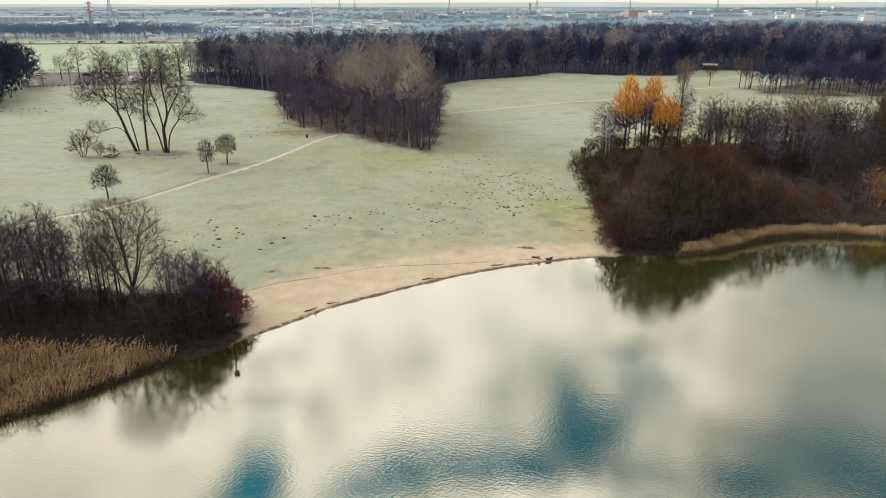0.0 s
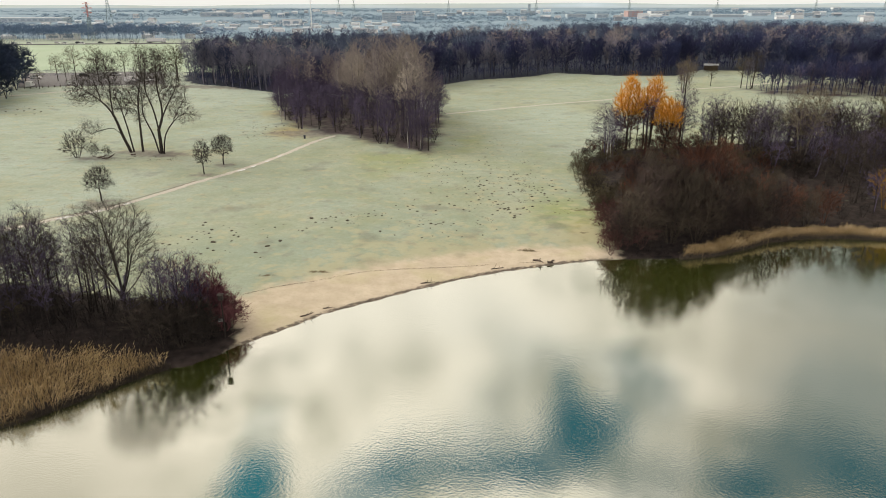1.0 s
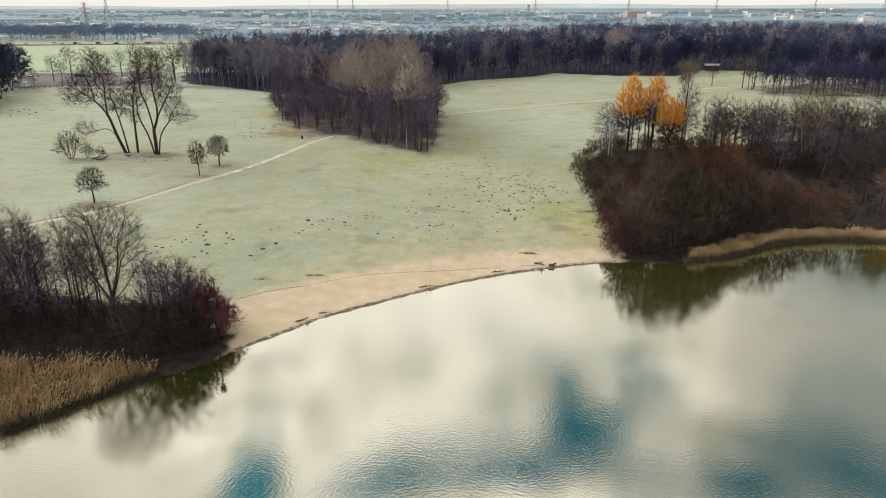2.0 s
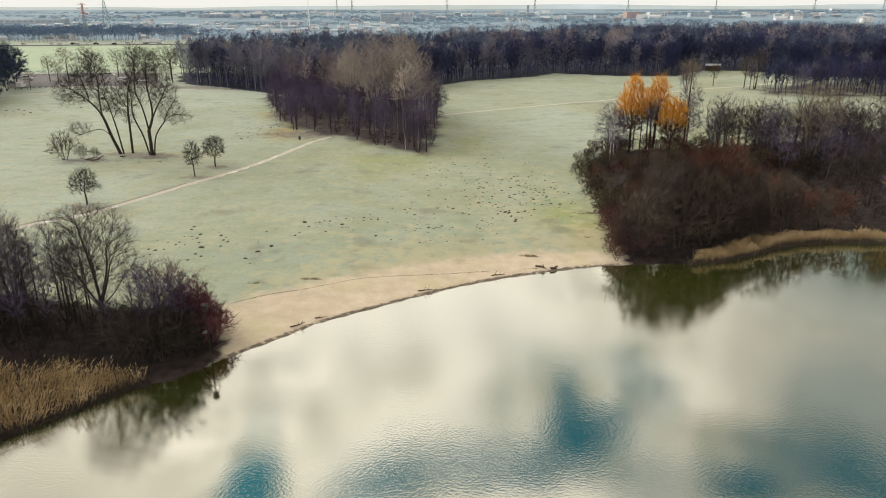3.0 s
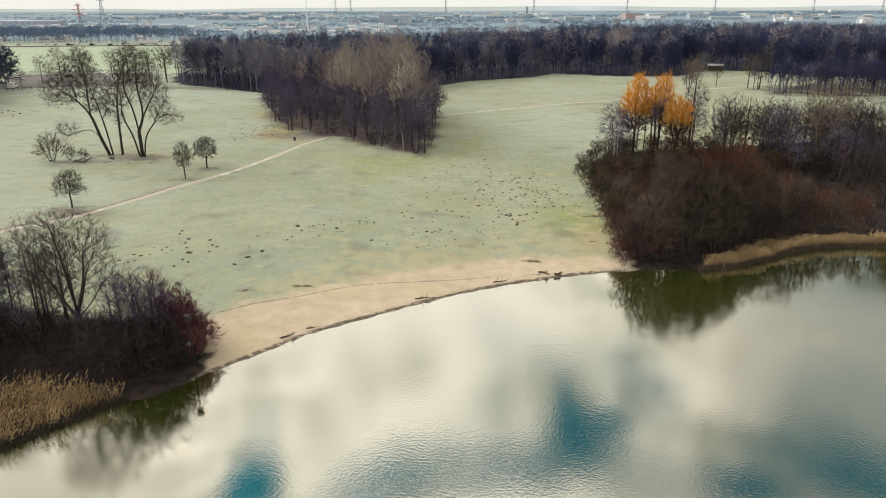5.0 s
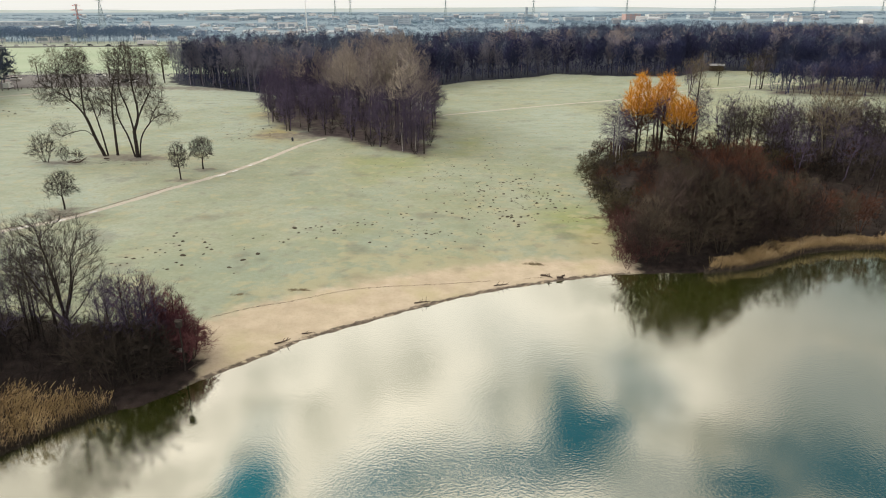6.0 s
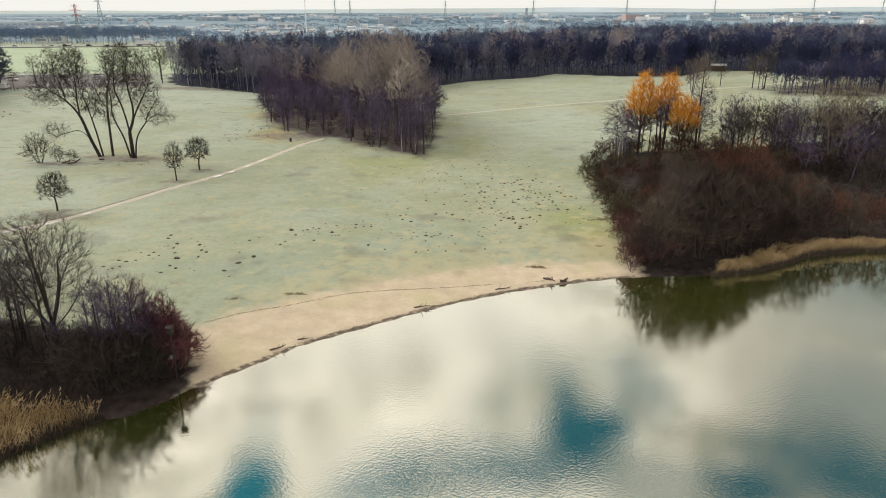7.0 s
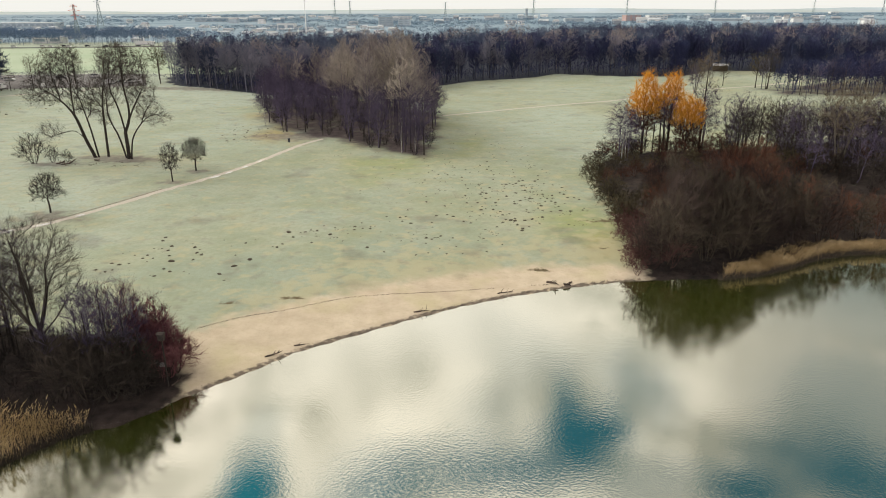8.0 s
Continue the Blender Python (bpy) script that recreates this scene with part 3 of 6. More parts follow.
MAIN_PATH = [(-110, 95), (-79.4, 116.0), (-71.8, 123.0), (-65.6, 128.6), (-58.1, 140.5), (-53.7, 148.9), (-47.8, 159.7), (-41.8, 175.3), (-36.1, 193.7), (-31.5, 202.0)]
strip("path", MAIN_PATH, 0.95, TRACK, "trodden pale gravel path across the meadow", "path")
SOIL = mat("trodden_soil", (0.17, 0.135, 0.11), (0.29, 0.24, 0.20), 1.5, 0.95, 0.3)
strip("trim", [(x - 0.8, y + 0.8) for x, y in MAIN_PATH[:6]], 0.2, SOIL, "bare brown trodden edge of the meadow path", "path edge", lift=0.045, seed=4, ragged=0.4)
strip("path", [(1, 240.3), (24.1, 253.2), (46.6, 263.8), (68.1, 272.5), (98.3, 290.8), (125.3, 299.2), (160, 316)], 0.9, TRACK, "narrow pale path along the wood", "path", seed=2)
strip("path", [(-190, 255), (-164.7, 270.0), (-147.5, 284.0), (-132.5, 300.5)], 1.1, TRACK, "pale path beside the car park", "path", seed=3)


# ---- trees ----
def bend(rng, start, way, length, segs, wander, lift):
    pts, d = [start.copy()], way.normalized()
    for _ in range(segs):
        d = (d + Vector((rng.gauss(0, wander), rng.gauss(0, wander), rng.gauss(0, wander) + lift))).normalized()
        pts.append(pts[-1] + d * (length / segs))
    return pts


def along(pts, f):
    k = f * (len(pts) - 1)
    i = min(int(k), len(pts) - 2)
    return pts[i].lerp(pts[i + 1], k - i), (pts[i + 1] - pts[i]).normalized()


def colony(seed, stems, lobes, count, step=0.6, reach=4.5, kill=1.2, lift=0.12, wob=0.07, shell=0.42, keep=0.9, fan=0.45):
    """Branch points and their parents: stems first, then shoots that compete for the free room inside the lobes of the crown."""
    rs = np.random.default_rng(seed)
    pos, par = [], []
    for line in stems:
        line = [np.array(p, float) for p in line]
        if pos:
            near = int(np.argmin(np.linalg.norm(np.array(pos) - line[0], axis=1)))
        else:
            near = -1
        fresh = near < 0 or np.linalg.norm(pos[near] - line[0]) > step * 1.2
        last = -1 if fresh else near
        soft = smooth_line(line, step)
        for k, p in enumerate(soft):
            if k == 0 and last >= 0:
                continue
            pos.append(p + (rs.normal(0, wob * 0.25, 3) * step if k else 0.0))
            par.append(last)
            last = len(pos) - 1
    size = np.array([rx * ry * rz for _, _, _, rx, ry, rz in lobes])
    pick = rs.choice(len(lobes), count, p=size / size.sum())
    way = rs.normal(0, 1, (count, 3))
    way /= np.linalg.norm(way, axis=1)[:, None]
    lb = np.array(lobes, float)[pick]
    room = lb[:, :3] + way * (rs.random(count) ** shell)[:, None] * lb[:, 3:]
    fork = np.array([0, 0, max(0.0, min(z - 0.9 * rz for _, _, z, _, _, rz in lobes) - 0.5)])
    P = np.array(pos)
    near, dist = np.zeros(count, int), np.full(count, 1e9)

    def update(first):
        nonlocal near, dist
        d = np.linalg.norm(room[:, None] - P[None, first:], axis=2)
        k = d.argmin(1)
        better = d[np.arange(len(room)), k] < dist
        near = np.where(better, k + first, near)
        dist = np.minimum(dist, d[np.arange(len(room)), k])

    update(0)
    kids = np.zeros(20000, int)
    for turn in range(110):
        alive = dist > kill
        room, near, dist = room[alive], near[alive], dist[alive]
        if not len(room) or len(P) > 6000:
            break
        pulled = dist < reach * (1.0 if turn else 3.0)
        if not pulled.any():
            pulled = dist <= dist.min() + step
        sums = {}
        for a, n in zip(room[pulled], near[pulled]):
            v = a - P[n]
            v = v / np.linalg.norm(v)
            sums[n] = sums[n] + v if n in sums else v
        first, fresh = len(P), []
        for n, v in sums.items():
            if kids[n] >= 3:
                dist[near == n] *= 0.999
                continue
            v = v / (np.linalg.norm(v) + 1e-9) + rs.normal(0, wob, 3)
            v[2] += lift
            if par[n] >= 0:
                u = P[n] - P[par[n]]
                v = v + keep * u / (np.linalg.norm(u) + 1e-9)
            u = P[n] - fork
            v = v + fan * u / (np.linalg.norm(u) + 1e-9)
            q = P[n] + v / np.linalg.norm(v) * step
            q[2] = max(q[2], 0.3)
            kids[n] += 1
            fresh.append(q)
            par.append(int(n))
        if not fresh:
            break
        P = np.vstack([P, np.array(fresh)])
        update(first)
    return P, par


def sprout(name, label, category, bark, twig_mat, group="", limbed=False, low_mat=None, low_z=0.0, seed=1, r=0.2, tip=0.018, twigs=3, twig_len=0.9, twig=0.014, sweep=0.2, droop=0.0, spread=0.36, **kw):
    """One bare tree or shrub that has grown into its crown's room: trunk, limbs and a crown of fine twigs."""
    P, par = colony(seed, **kw)
    rng, n = random.Random(seed), len(P)
    kids, load = [[] for _ in range(n)], np.zeros(n)
    for i in range(n - 1, -1, -1):
        if not kids[i]:
            load[i] = 1
        if par[i] >= 0:
            kids[par[i]].append(i)
            load[par[i]] += load[i]
    most = max(load[i] for i in range(n) if par[i] < 0)
    power = math.log(max(most, 3)) / math.log(r / tip)
    rad = tip * load ** (1 / power)
    rad = np.maximum(rad * (1 - 0.5 * (P[:, 2] / P[:, 2].max())), tip * 0.8)
    fork = Vector((0, 0, max(0.0, min(q[2] - 0.8 * q[5] for q in kw["lobes"]))))
    V = [Vector(p) for p in P]
    wood, crown, lower, arms = Geo(), Geo(), Geo(), []
    starts = [(i, -1) for i in range(n) if par[i] < 0]
    while starts:
        i, root = starts.pop()
        chain = [i] if root < 0 else [root, i]
        while kids[chain[-1]]:
            ks = sorted(kids[chain[-1]], key=lambda k: -load[k])
            starts += [(k, chain[-1]) for k in ks[1:]]
            chain.append(ks[0])
        pts, rr = [V[k] for k in chain], [float(rad[k]) for k in chain]
        if root >= 0:
            rr[0] = min(rr[0], rr[1] * 1.25)
        else:
            rr[0] *= 1.35
            pts[0] = pts[0] - Vector((0, 0, 0.2))
        big = rr[min(1, len(rr) - 1)]
        if root < 0 and big > 0.5 * r:
            wood.tube(pts, rr, 7 if limbed else 5)
        elif limbed and big > 0.2 * r and len(pts) > 5:
            arm = Geo()
            arm.tube(pts, rr, 5)
            arms.append(arm)
        elif len(pts) == 2:
            crown.spike(pts[0], pts[1], rr[1] * 1.3)
        else:
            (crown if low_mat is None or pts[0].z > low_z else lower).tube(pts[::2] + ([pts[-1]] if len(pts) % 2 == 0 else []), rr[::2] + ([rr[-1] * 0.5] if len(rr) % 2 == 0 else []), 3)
    for i in range(n):
        if load[i] > 7 or par[i] < 0:
            continue
        d = (V[i] - V[par[i]]).normalized()
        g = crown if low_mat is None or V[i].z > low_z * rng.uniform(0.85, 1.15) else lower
        for _ in range(twigs):
            a = V[par[i]].lerp(V[i], rng.random())
            w = (d * 0.7 + (V[i] - fork).normalized() * 0.6 + Vector((rng.gauss(0, spread), rng.gauss(0, spread), rng.gauss(0, spread * 0.95) + sweep - droop))).normalized()
            g.spike(a, a + w * twig_len * min(2.6, rng.lognormvariate(0, 0.45)), twig * rng.uniform(0.7, 1.3))
    root = thing(name, label, category, group)
    part("trunk" if category == "tree" else "branchwork", wood, bark, root, smooth=True)
    for a in arms:
        part("limb", a, bark, root, smooth=True)
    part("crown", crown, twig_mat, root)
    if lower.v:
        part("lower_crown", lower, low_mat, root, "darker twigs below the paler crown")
    return root


def upright(seed, h, wide, bole=0.25, stems=1, spread=0.5, top=0.78, foot=0.25, lobes=5, lean=0.0):
    """Stems and crown lobes of a free-grown tree: a leader or several, in an uneven rounded crown."""
    rng = random.Random(seed)
    hb, rx = h * bole, wide / 2
    mid, rz = hb + (h - hb) * 0.5, (h - hb) / 2
    lines = []
    for s in range(stems):
        a = 6.283 * (s + rng.uniform(-0.25, 0.25)) / stems
        out = rx * spread * (rng.uniform(0.6, 1.1) if stems > 1 else rng.uniform(0, 0.25))
        f = foot if stems > 1 else 0.0
        ex, ey, ez = math.cos(a) * out + lean, math.sin(a) * out, h * top * rng.uniform(0.88, 1.05)
        lines.append([(math.cos(a) * f, math.sin(a) * f, 0), (math.cos(a) * (f + 0.2 * out), math.sin(a) * (f + 0.2 * out), ez * 0.4), (ex * 0.75 + rng.gauss(0, 0.04 * h * (stems > 1)), ey * 0.75, ez * 0.75), (ex, ey, ez)])
    room = [(lean * 0.7, 0, mid, rx * 0.72, rx * 0.72, rz * 0.9)]
    for k in range(lobes):
        a, f = 2.4 * k + rng.uniform(-0.4, 0.4), rng.uniform(-0.55, 0.75)
        o = rx * 0.58 * math.sqrt(1 - f * f * 0.8)
        s = rng.uniform(0.36, 0.52)
        room.append((lean + math.cos(a) * o, math.sin(a) * o, mid + f * rz * 0.72, rx * s, rx * s, rz * s * 0.8))
    return dict(stems=lines, lobes=room)


def bushy(seed, h, wide, stems=7, foot=0.4, lobes=4, low=0.12):
    """Stems that fan from the ground and a ragged dome of crown."""
    rng = random.Random(seed)
    lines = []
    for k in range(stems):
        a, o = 6.283 * (k + rng.uniform(-0.3, 0.3)) / stems, wide / 2 * rng.uniform(0.35, 0.75)
        c, d, z = math.cos(a), math.sin(a), h * rng.uniform(0.5, 0.75)
        lines.append([(c * foot * 0.7, d * foot * 0.7, 0), (c * (foot + 0.35 * o), d * (foot + 0.35 * o), z * 0.5), (c * o, d * o, z)])
    room = [(0, 0, h * (low + 0.42), wide * 0.4, wide * 0.4, h * 0.42)]
    for k in range(lobes):
        a, s, f = 6.283 * (k + rng.uniform(-0.3, 0.3)) / lobes, rng.uniform(0.2, 0.3), rng.uniform(0.3, 0.72)
        room.append((math.cos(a) * wide * 0.3, math.sin(a) * wide * 0.3, h * f, wide * s, wide * s, h * s))
    return dict(stems=lines, lobes=room)


TANGLES = []          # places of the undergrowth, drawn as one tangle for each grove


def stand(proto, x, y, size=1.0, tall=1.0, turn=None, rng=random, first=[]):
    """Set a copy of a tree on the ground; the model itself is used up first."""
    turn = rng.uniform(0, 360) if turn is None else turn
    if isinstance(proto, str):
        TANGLES.append((x, y, size * (0.85 if "low" in proto else 1.0), tall))
        return None
    m = Matrix.LocRotScale((x, y, on_ground(x, y) - 0.05), Euler((0, 0, radians(turn))), (size, size, size * tall))
    if proto.name not in first:
        first.append(proto.name)
        proto.matrix_basis = m
        return proto
    k = proto.scale
    return copy_thing(proto, m @ Matrix.Diagonal((1 / k.x, 1 / k.y, 1 / k.z, 1)))


def scatter(rng, poly, gap, count, tries=6000):
    """Places inside an outline, at least gap apart."""
    xs, ys = [p[0] for p in poly], [p[1] for p in poly]
    out = []
    for _ in range(tries):
        x, y = rng.uniform(min(xs), max(xs)), rng.uniform(min(ys), max(ys))
        if within(poly, np.array([x]), np.array([y]))[0] < 0 or any((x - a) ** 2 + (y - b) ** 2 < gap * gap for a, b in out):
            continue
        out.append((x, y))
        if len(out) >= count:
            break
    return out


rng = random.Random(7)
OLD = [sprout("old_poplar", "tall bare old poplar with three spreading dark stems", "tree", BARK, TWIG_GREY, limbed=True, seed=11, r=0.47, tip=0.014, twigs=5, twig_len=1.5, twig=0.0085, spread=0.75, sweep=0.12, count=2300, step=0.5, reach=4.5, kill=0.5,
              stems=[[(0, 0, 0), (0, 0, 6.3), (-0.6, -0.4, 12), (-1.7, -0.6, 16.3), (-1.4, -0.4, 20.5), (-1, 0, 24)], [(0, 0, 6.3), (0.9, 0.8, 9), (1.1, 1.2, 12), (0.5, 1.5, 17.5), (1.2, 1.2, 24.5)],
                     [(0.9, 0.8, 9), (2.6, 0.4, 12), (5.0, -0.2, 15.5), (6.4, -0.6, 17.8)], [(0.7, -0.3, 0), (1.9, -0.8, 4.9), (4.6, -1.4, 8.5), (7.4, -1.5, 10.6), (10.3, -1.2, 10.4)],
                     [(4.6, -1.4, 8.5), (6.0, -1.0, 11.5), (7.4, -0.4, 13.5)], [(-0.7, 0.2, 0), (-1.9, 0.6, 5), (-3.1, 0.9, 7.8), (-4.0, 1.2, 10.6), (-3.8, 1.2, 14.5), (-4.4, 1.0, 18)]],
              lobes=[(0.4, 0.3, 21.5, 4.6, 4.4, 5.2), (4.2, 0, 15.4, 4.2, 3.6, 4.4), (-3.8, 0.8, 15.5, 3.0, 3.2, 4.6), (7.2, -1.2, 10.6, 4.2, 2.6, 2.4), (3.0, 0.5, 20, 4.2, 3.6, 4.0), (-4.6, 0.8, 9.6, 1.8, 1.8, 2.4)]),
       sprout("old_poplar", "leaning bare old poplar with dark forked stems", "tree", BARK, TWIG_GREY, limbed=True, seed=18, r=0.41, tip=0.014, twigs=5, twig_len=1.5, twig=0.0085, spread=0.75, sweep=0.1, count=2200, step=0.5, reach=4.5, kill=0.5,
              stems=[[(0, 0, 0), (-1.4, -0.3, 4.4), (-2.9, -0.6, 10), (-5.4, -0.9, 13.6), (-8.8, -1.0, 16.2), (-12.2, -0.8, 17.8)], [(-2.9, -0.6, 10), (-3.3, 0.2, 14.2), (-3.2, 0.6, 17.6), (-3.6, 0.6, 22.6)],
                     [(-5.4, -0.9, 13.6), (-6.2, -0.4, 17), (-7.4, 0, 20.5)], [(0.6, 0.4, 0), (-0.2, 0.7, 5.4), (-0.9, 0.9, 9), (-1.8, 1.2, 12.5), (-3.0, 1.4, 16)], [(-0.9, 0.9, 9), (0.3, 1.0, 11.2), (0.8, 1.0, 14)],
                     [(-1.4, -0.3, 4.4), (-3.2, -1.0, 6.5), (-6.0, -1.6, 6.2), (-9.0, -1.8, 5.4), (-11, -1.6, 6.8)]],
              lobes=[(-3.6, 0.4, 20, 3.8, 3.8, 5.0), (-8.2, -0.5, 16.5, 4.6, 3.6, 4.2), (-2.2, 1.2, 14, 3.0, 3.0, 4.2), (-8.6, -1.6, 6.4, 3.6, 2.0, 1.7), (0.3, 0.8, 12.0, 1.8, 2.0, 2.8), (-11.4, -0.6, 15, 2.6, 2.2, 2.4), (-6, 0, 20.5, 3.4, 3, 3)]),
       sprout("old_poplar", "slim bare poplar between two broad ones", "tree", BARK, TWIG_GREY, limbed=True, seed=16, r=0.3, tip=0.016, twigs=2, twig_len=1.0, twig=0.010, count=420, step=0.5, reach=4, kill=0.5,
              stems=[[(0, 0, 0), (0.2, 0, 6), (0.4, 0.1, 11), (1.0, 0.2, 15), (2.2, 0.3, 18.5), (3.2, 0.3, 21)], [(0.4, 0.1, 11), (-1.0, -0.3, 13.8), (-1.6, -0.4, 17.5)]],
              lobes=[(0.2, 0, 15.5, 2.4, 2.2, 4.4), (2.4, 0.2, 19.4, 2.2, 2.0, 3.4), (-1.6, -0.3, 11.5, 1.6, 1.5, 2.2)])]
ORCHARD = [sprout("small_tree", "small bare round-crowned tree on frosted grass", "tree", BARK, TWIG_DARK, "young meadow trees", seed=21 + k, r=(0.17, 0.15, 0.17)[k], tip=0.009, twigs=3, twig_len=0.65, twig=0.011, spread=0.6, sweep=0.25, count=(820, 680, 820)[k], step=0.26, reach=2.2,
                  kill=0.26, lift=0.12, stems=[[(0, 0, 0), (0.05, 0, 1.2), (0.0, 0.05, (2.1, 2.2, 1.8)[k])]],
                  lobes=((0, 0, 4.5, 2.5, 2.5, 2.3), (-1.8, 0.4, 3.3, 0.9, 0.9, 0.8), (1.9, -0.3, 3.4, 0.9, 1.0, 0.9), (0.3, 0.2, 6.1, 1.4, 1.4, 0.9)) if k != 1 else ((0, 0, 5.0, 1.9, 1.9, 2.7), (0.9, 0.2, 3.3, 1.0, 1.0, 0.9), (-1.0, 0, 3.8, 1.0, 1.0, 1.0))) for k in range(3)]
stand(OLD[0], -72.1, 175.9, 0.97, turn=0), stand(OLD[1], -80.2, 176.5, 0.97, turn=0), stand(OLD[2], -77.6, 177.5, 1.02, turn=0)
stand(ORCHARD[0], -68.2, 134.1, 1.0, turn=40), stand(ORCHARD[1], -54.6, 155.4, 1.0, turn=130), stand(ORCHARD[2], -53.0, 165.0, 1.03, turn=250)

def shrub(label, twig_mat, seed, h, wide, twig=0.018, **kw):
    return sprout("shrub", label, "shrub", BARK, twig_mat, seed=seed, r=0.07, tip=0.013, twig_len=0.62, twig=twig, sweep=0.25, **dict(dict(twigs=3, count=190, step=0.36, reach=2.5, kill=0.36, **bushy(seed, h, wide)), **kw))


SHRUB = [shrub("dense bare brown shrub at the lake edge", TWIG_SOOT, 31 + k, 5.0, 5.4, 0.018) for k in range(2)]
SHRUB_B = shrub("dense bare olive-brown shrub in the grove", TWIG_OLIVE, 42, 5.0, 5.6, 0.022)
SHRUB_RED = shrub("bare dogwood with red-purple twigs beside the beach", TWIG_ROSE, 43, 4.5, 4.6, 0.016, twigs=5, count=330)
SHRUB_PINK = shrub("pinkish-brown bare shrub at the meadow edge", TWIG_PINK, 45, 4.6, 5.2, 0.018)
SHRUB_RUST = shrub("bare rust-brown shrub in the grove", TWIG_RUST, 44, 4.8, 5.4, 0.022)
THICKET = ["thicket", "low thicket"]
GOAT = [sprout("goat_willow", ("tall dense dome of bare brown goat willow at the shore", "dense bare goat willow with olive-brown twigs", "dense bare goat willow with dark umber twigs", "dense bare willow with rust-red twigs")[k], "tree", BARK, (TWIG_BROWN, TWIG_OLIVE, TWIG_UMBER, TWIG_CREST)[k], seed=131 + k,
               r=0.17, tip=0.013, twigs=8, twig_len=1.0, twig=0.014, sweep=0.35, count=700, step=0.6, reach=4, kill=0.6, lift=0.2, wob=0.22, keep=0.5, **bushy(131 + k, 14, 9.6, 8, 0.8, 5, 0.06)) for k in range(4)]
STRAGGLY = sprout("shrub", "open bare shrub with many upright stems", "shrub", BARK, TWIG_DARK, seed=38, r=0.11, tip=0.014, twigs=3, twig_len=0.8, twig=0.016, sweep=0.3, count=420, step=0.42, reach=3, kill=0.42, lift=0.2, **bushy(38, 6.4, 6.6, 9, 0.6, 5, 0.2))
stand(STRAGGLY, -90.4, 169.2, 1.0, turn=10), stand(STRAGGLY, -87.0, 170.8, 0.55, turn=80), stand(STRAGGLY, -84.3, 171.8, 0.4, turn=160)

ALDER = [sprout("alder", "tall bare alder with dark twigs in the lakeside grove", "tree", BARK, TWIG_GREY, seed=41 + k, r=0.2, tip=0.013, twigs=3, twig_len=0.95, twig=0.008, sweep=0.15, count=(520, 600, 560)[k], step=0.55, reach=4, kill=0.55, lift=0.16,
                **upright(41 + k, 15, (7.2, 8.4, 7.6)[k], (0.16, 0.12, 0.14)[k], (1, 2, 1)[k], 0.6)) for k in range(3)]
BIG_ALDER = sprout("willow", "broad bare willow with fanning limbs above the shrubs", "tree", BARK, TWIG_GREY, limbed=True, seed=47, r=0.42, tip=0.009, twigs=3, twig_len=0.9, twig=0.0055, sweep=0.2, count=2600, step=0.36, reach=3.2, kill=0.36, lift=0.16, wob=0.1,
                   stems=[[(0, 0, 0), (-0.15, 0, 2.5), (0, 0, 4.6), (-0.5, 0.3, 8.5), (-1.4, 0.4, 14.0)], [(-0.1, 0, 3.9), (-1.0, -0.4, 6.2), (-2.2, -0.8, 9.4), (-2.9, -1.0, 11.2)], [(0, 0, 4.4), (0.9, 0.7, 8), (1.2, 1.0, 11)],
                          [(0, 0, 4.1), (1.2, -0.5, 6.6), (2.3, -0.9, 9.6)], [(0, 0, 4.6), (0.3, -1.0, 7.8), (0.4, -1.6, 10.5)], [(0, 0, 4.2), (-0.8, 1.2, 7.6), (-1.3, 1.9, 10)], [(-0.1, 0, 3.6), (-1.6, 0.4, 5.4), (-2.9, 0.6, 7.4)], [(0, 0, 3.8), (1.6, 0.4, 5.6), (2.8, 0.6, 7.4)]],
                   lobes=[(0, 0, 10.8, 4.5, 4.3, 5.0), (-2.4, -0.4, 12.6, 2.6, 3.0, 2.6), (2.4, 0, 12.0, 2.6, 3.0, 2.6), (-3.8, 0.4, 8.8, 1.5, 2.0, 2.2), (3.9, 0.4, 8.4, 1.4, 2.0, 2.0)])
SLIM = [sprout("young_alder", "slender bare young alder", "tree", BARK, TWIG_PURPLE, seed=51 + k, r=0.09, tip=0.012, twigs=3, twig_len=0.75, twig=0.009, sweep=0.25, count=240, step=0.45, reach=3, kill=0.45, lift=0.2, **upright(51 + k, 10, 3.0 + 0.4 * k, 0.2, top=0.86)) for k in range(2)]

# lakeside grove beside the reeds
stand(BIG_ALDER, -39.6, 80.0, 1.02, turn=0)
for x, y, s in ((-52.0, 83.5, 0.98), (-49.0, 80, 0.92), (-56, 80, 0.98), (-47.0, 86, 0.80), (-59.5, 84, 1.0), (-45.0, 83.5, 0.70), (-63, 79, 0.98), (-66, 88, 1.0), (-55, 88, 0.9), (-73, 82, 1.0), (-80, 86, 1.0), (-61, 88, 0.95), (-69, 76, 0.9), (-53, 76.5, 0.85)):
    stand(ALDER[rng.randrange(3)], x, y, s, rng=rng)
LEAN_ALDER = [sprout("alder", "slim bare alder with fine purple-grey twigs", "tree", BARK, TWIG_PURPLE, seed=151 + k, r=0.14, tip=0.012, twigs=3, twig_len=0.85, twig=0.008, sweep=0.22, count=340, step=0.5, reach=3.5, kill=0.5, lift=0.2, **upright(151 + k, 13.5, 5.0 + 0.6 * k, 0.14, top=0.84)) for k in range(2)]
for x, y in scatter(rng, [(-92, 74), (-62, 74), (-50, 77), (-43, 84), (-44, 89), (-60, 92), (-92, 93)], 2.8, 64):
    stand(LEAN_ALDER[rng.randrange(2)], x, y, rng.uniform(0.75, 1.0), rng=rng)
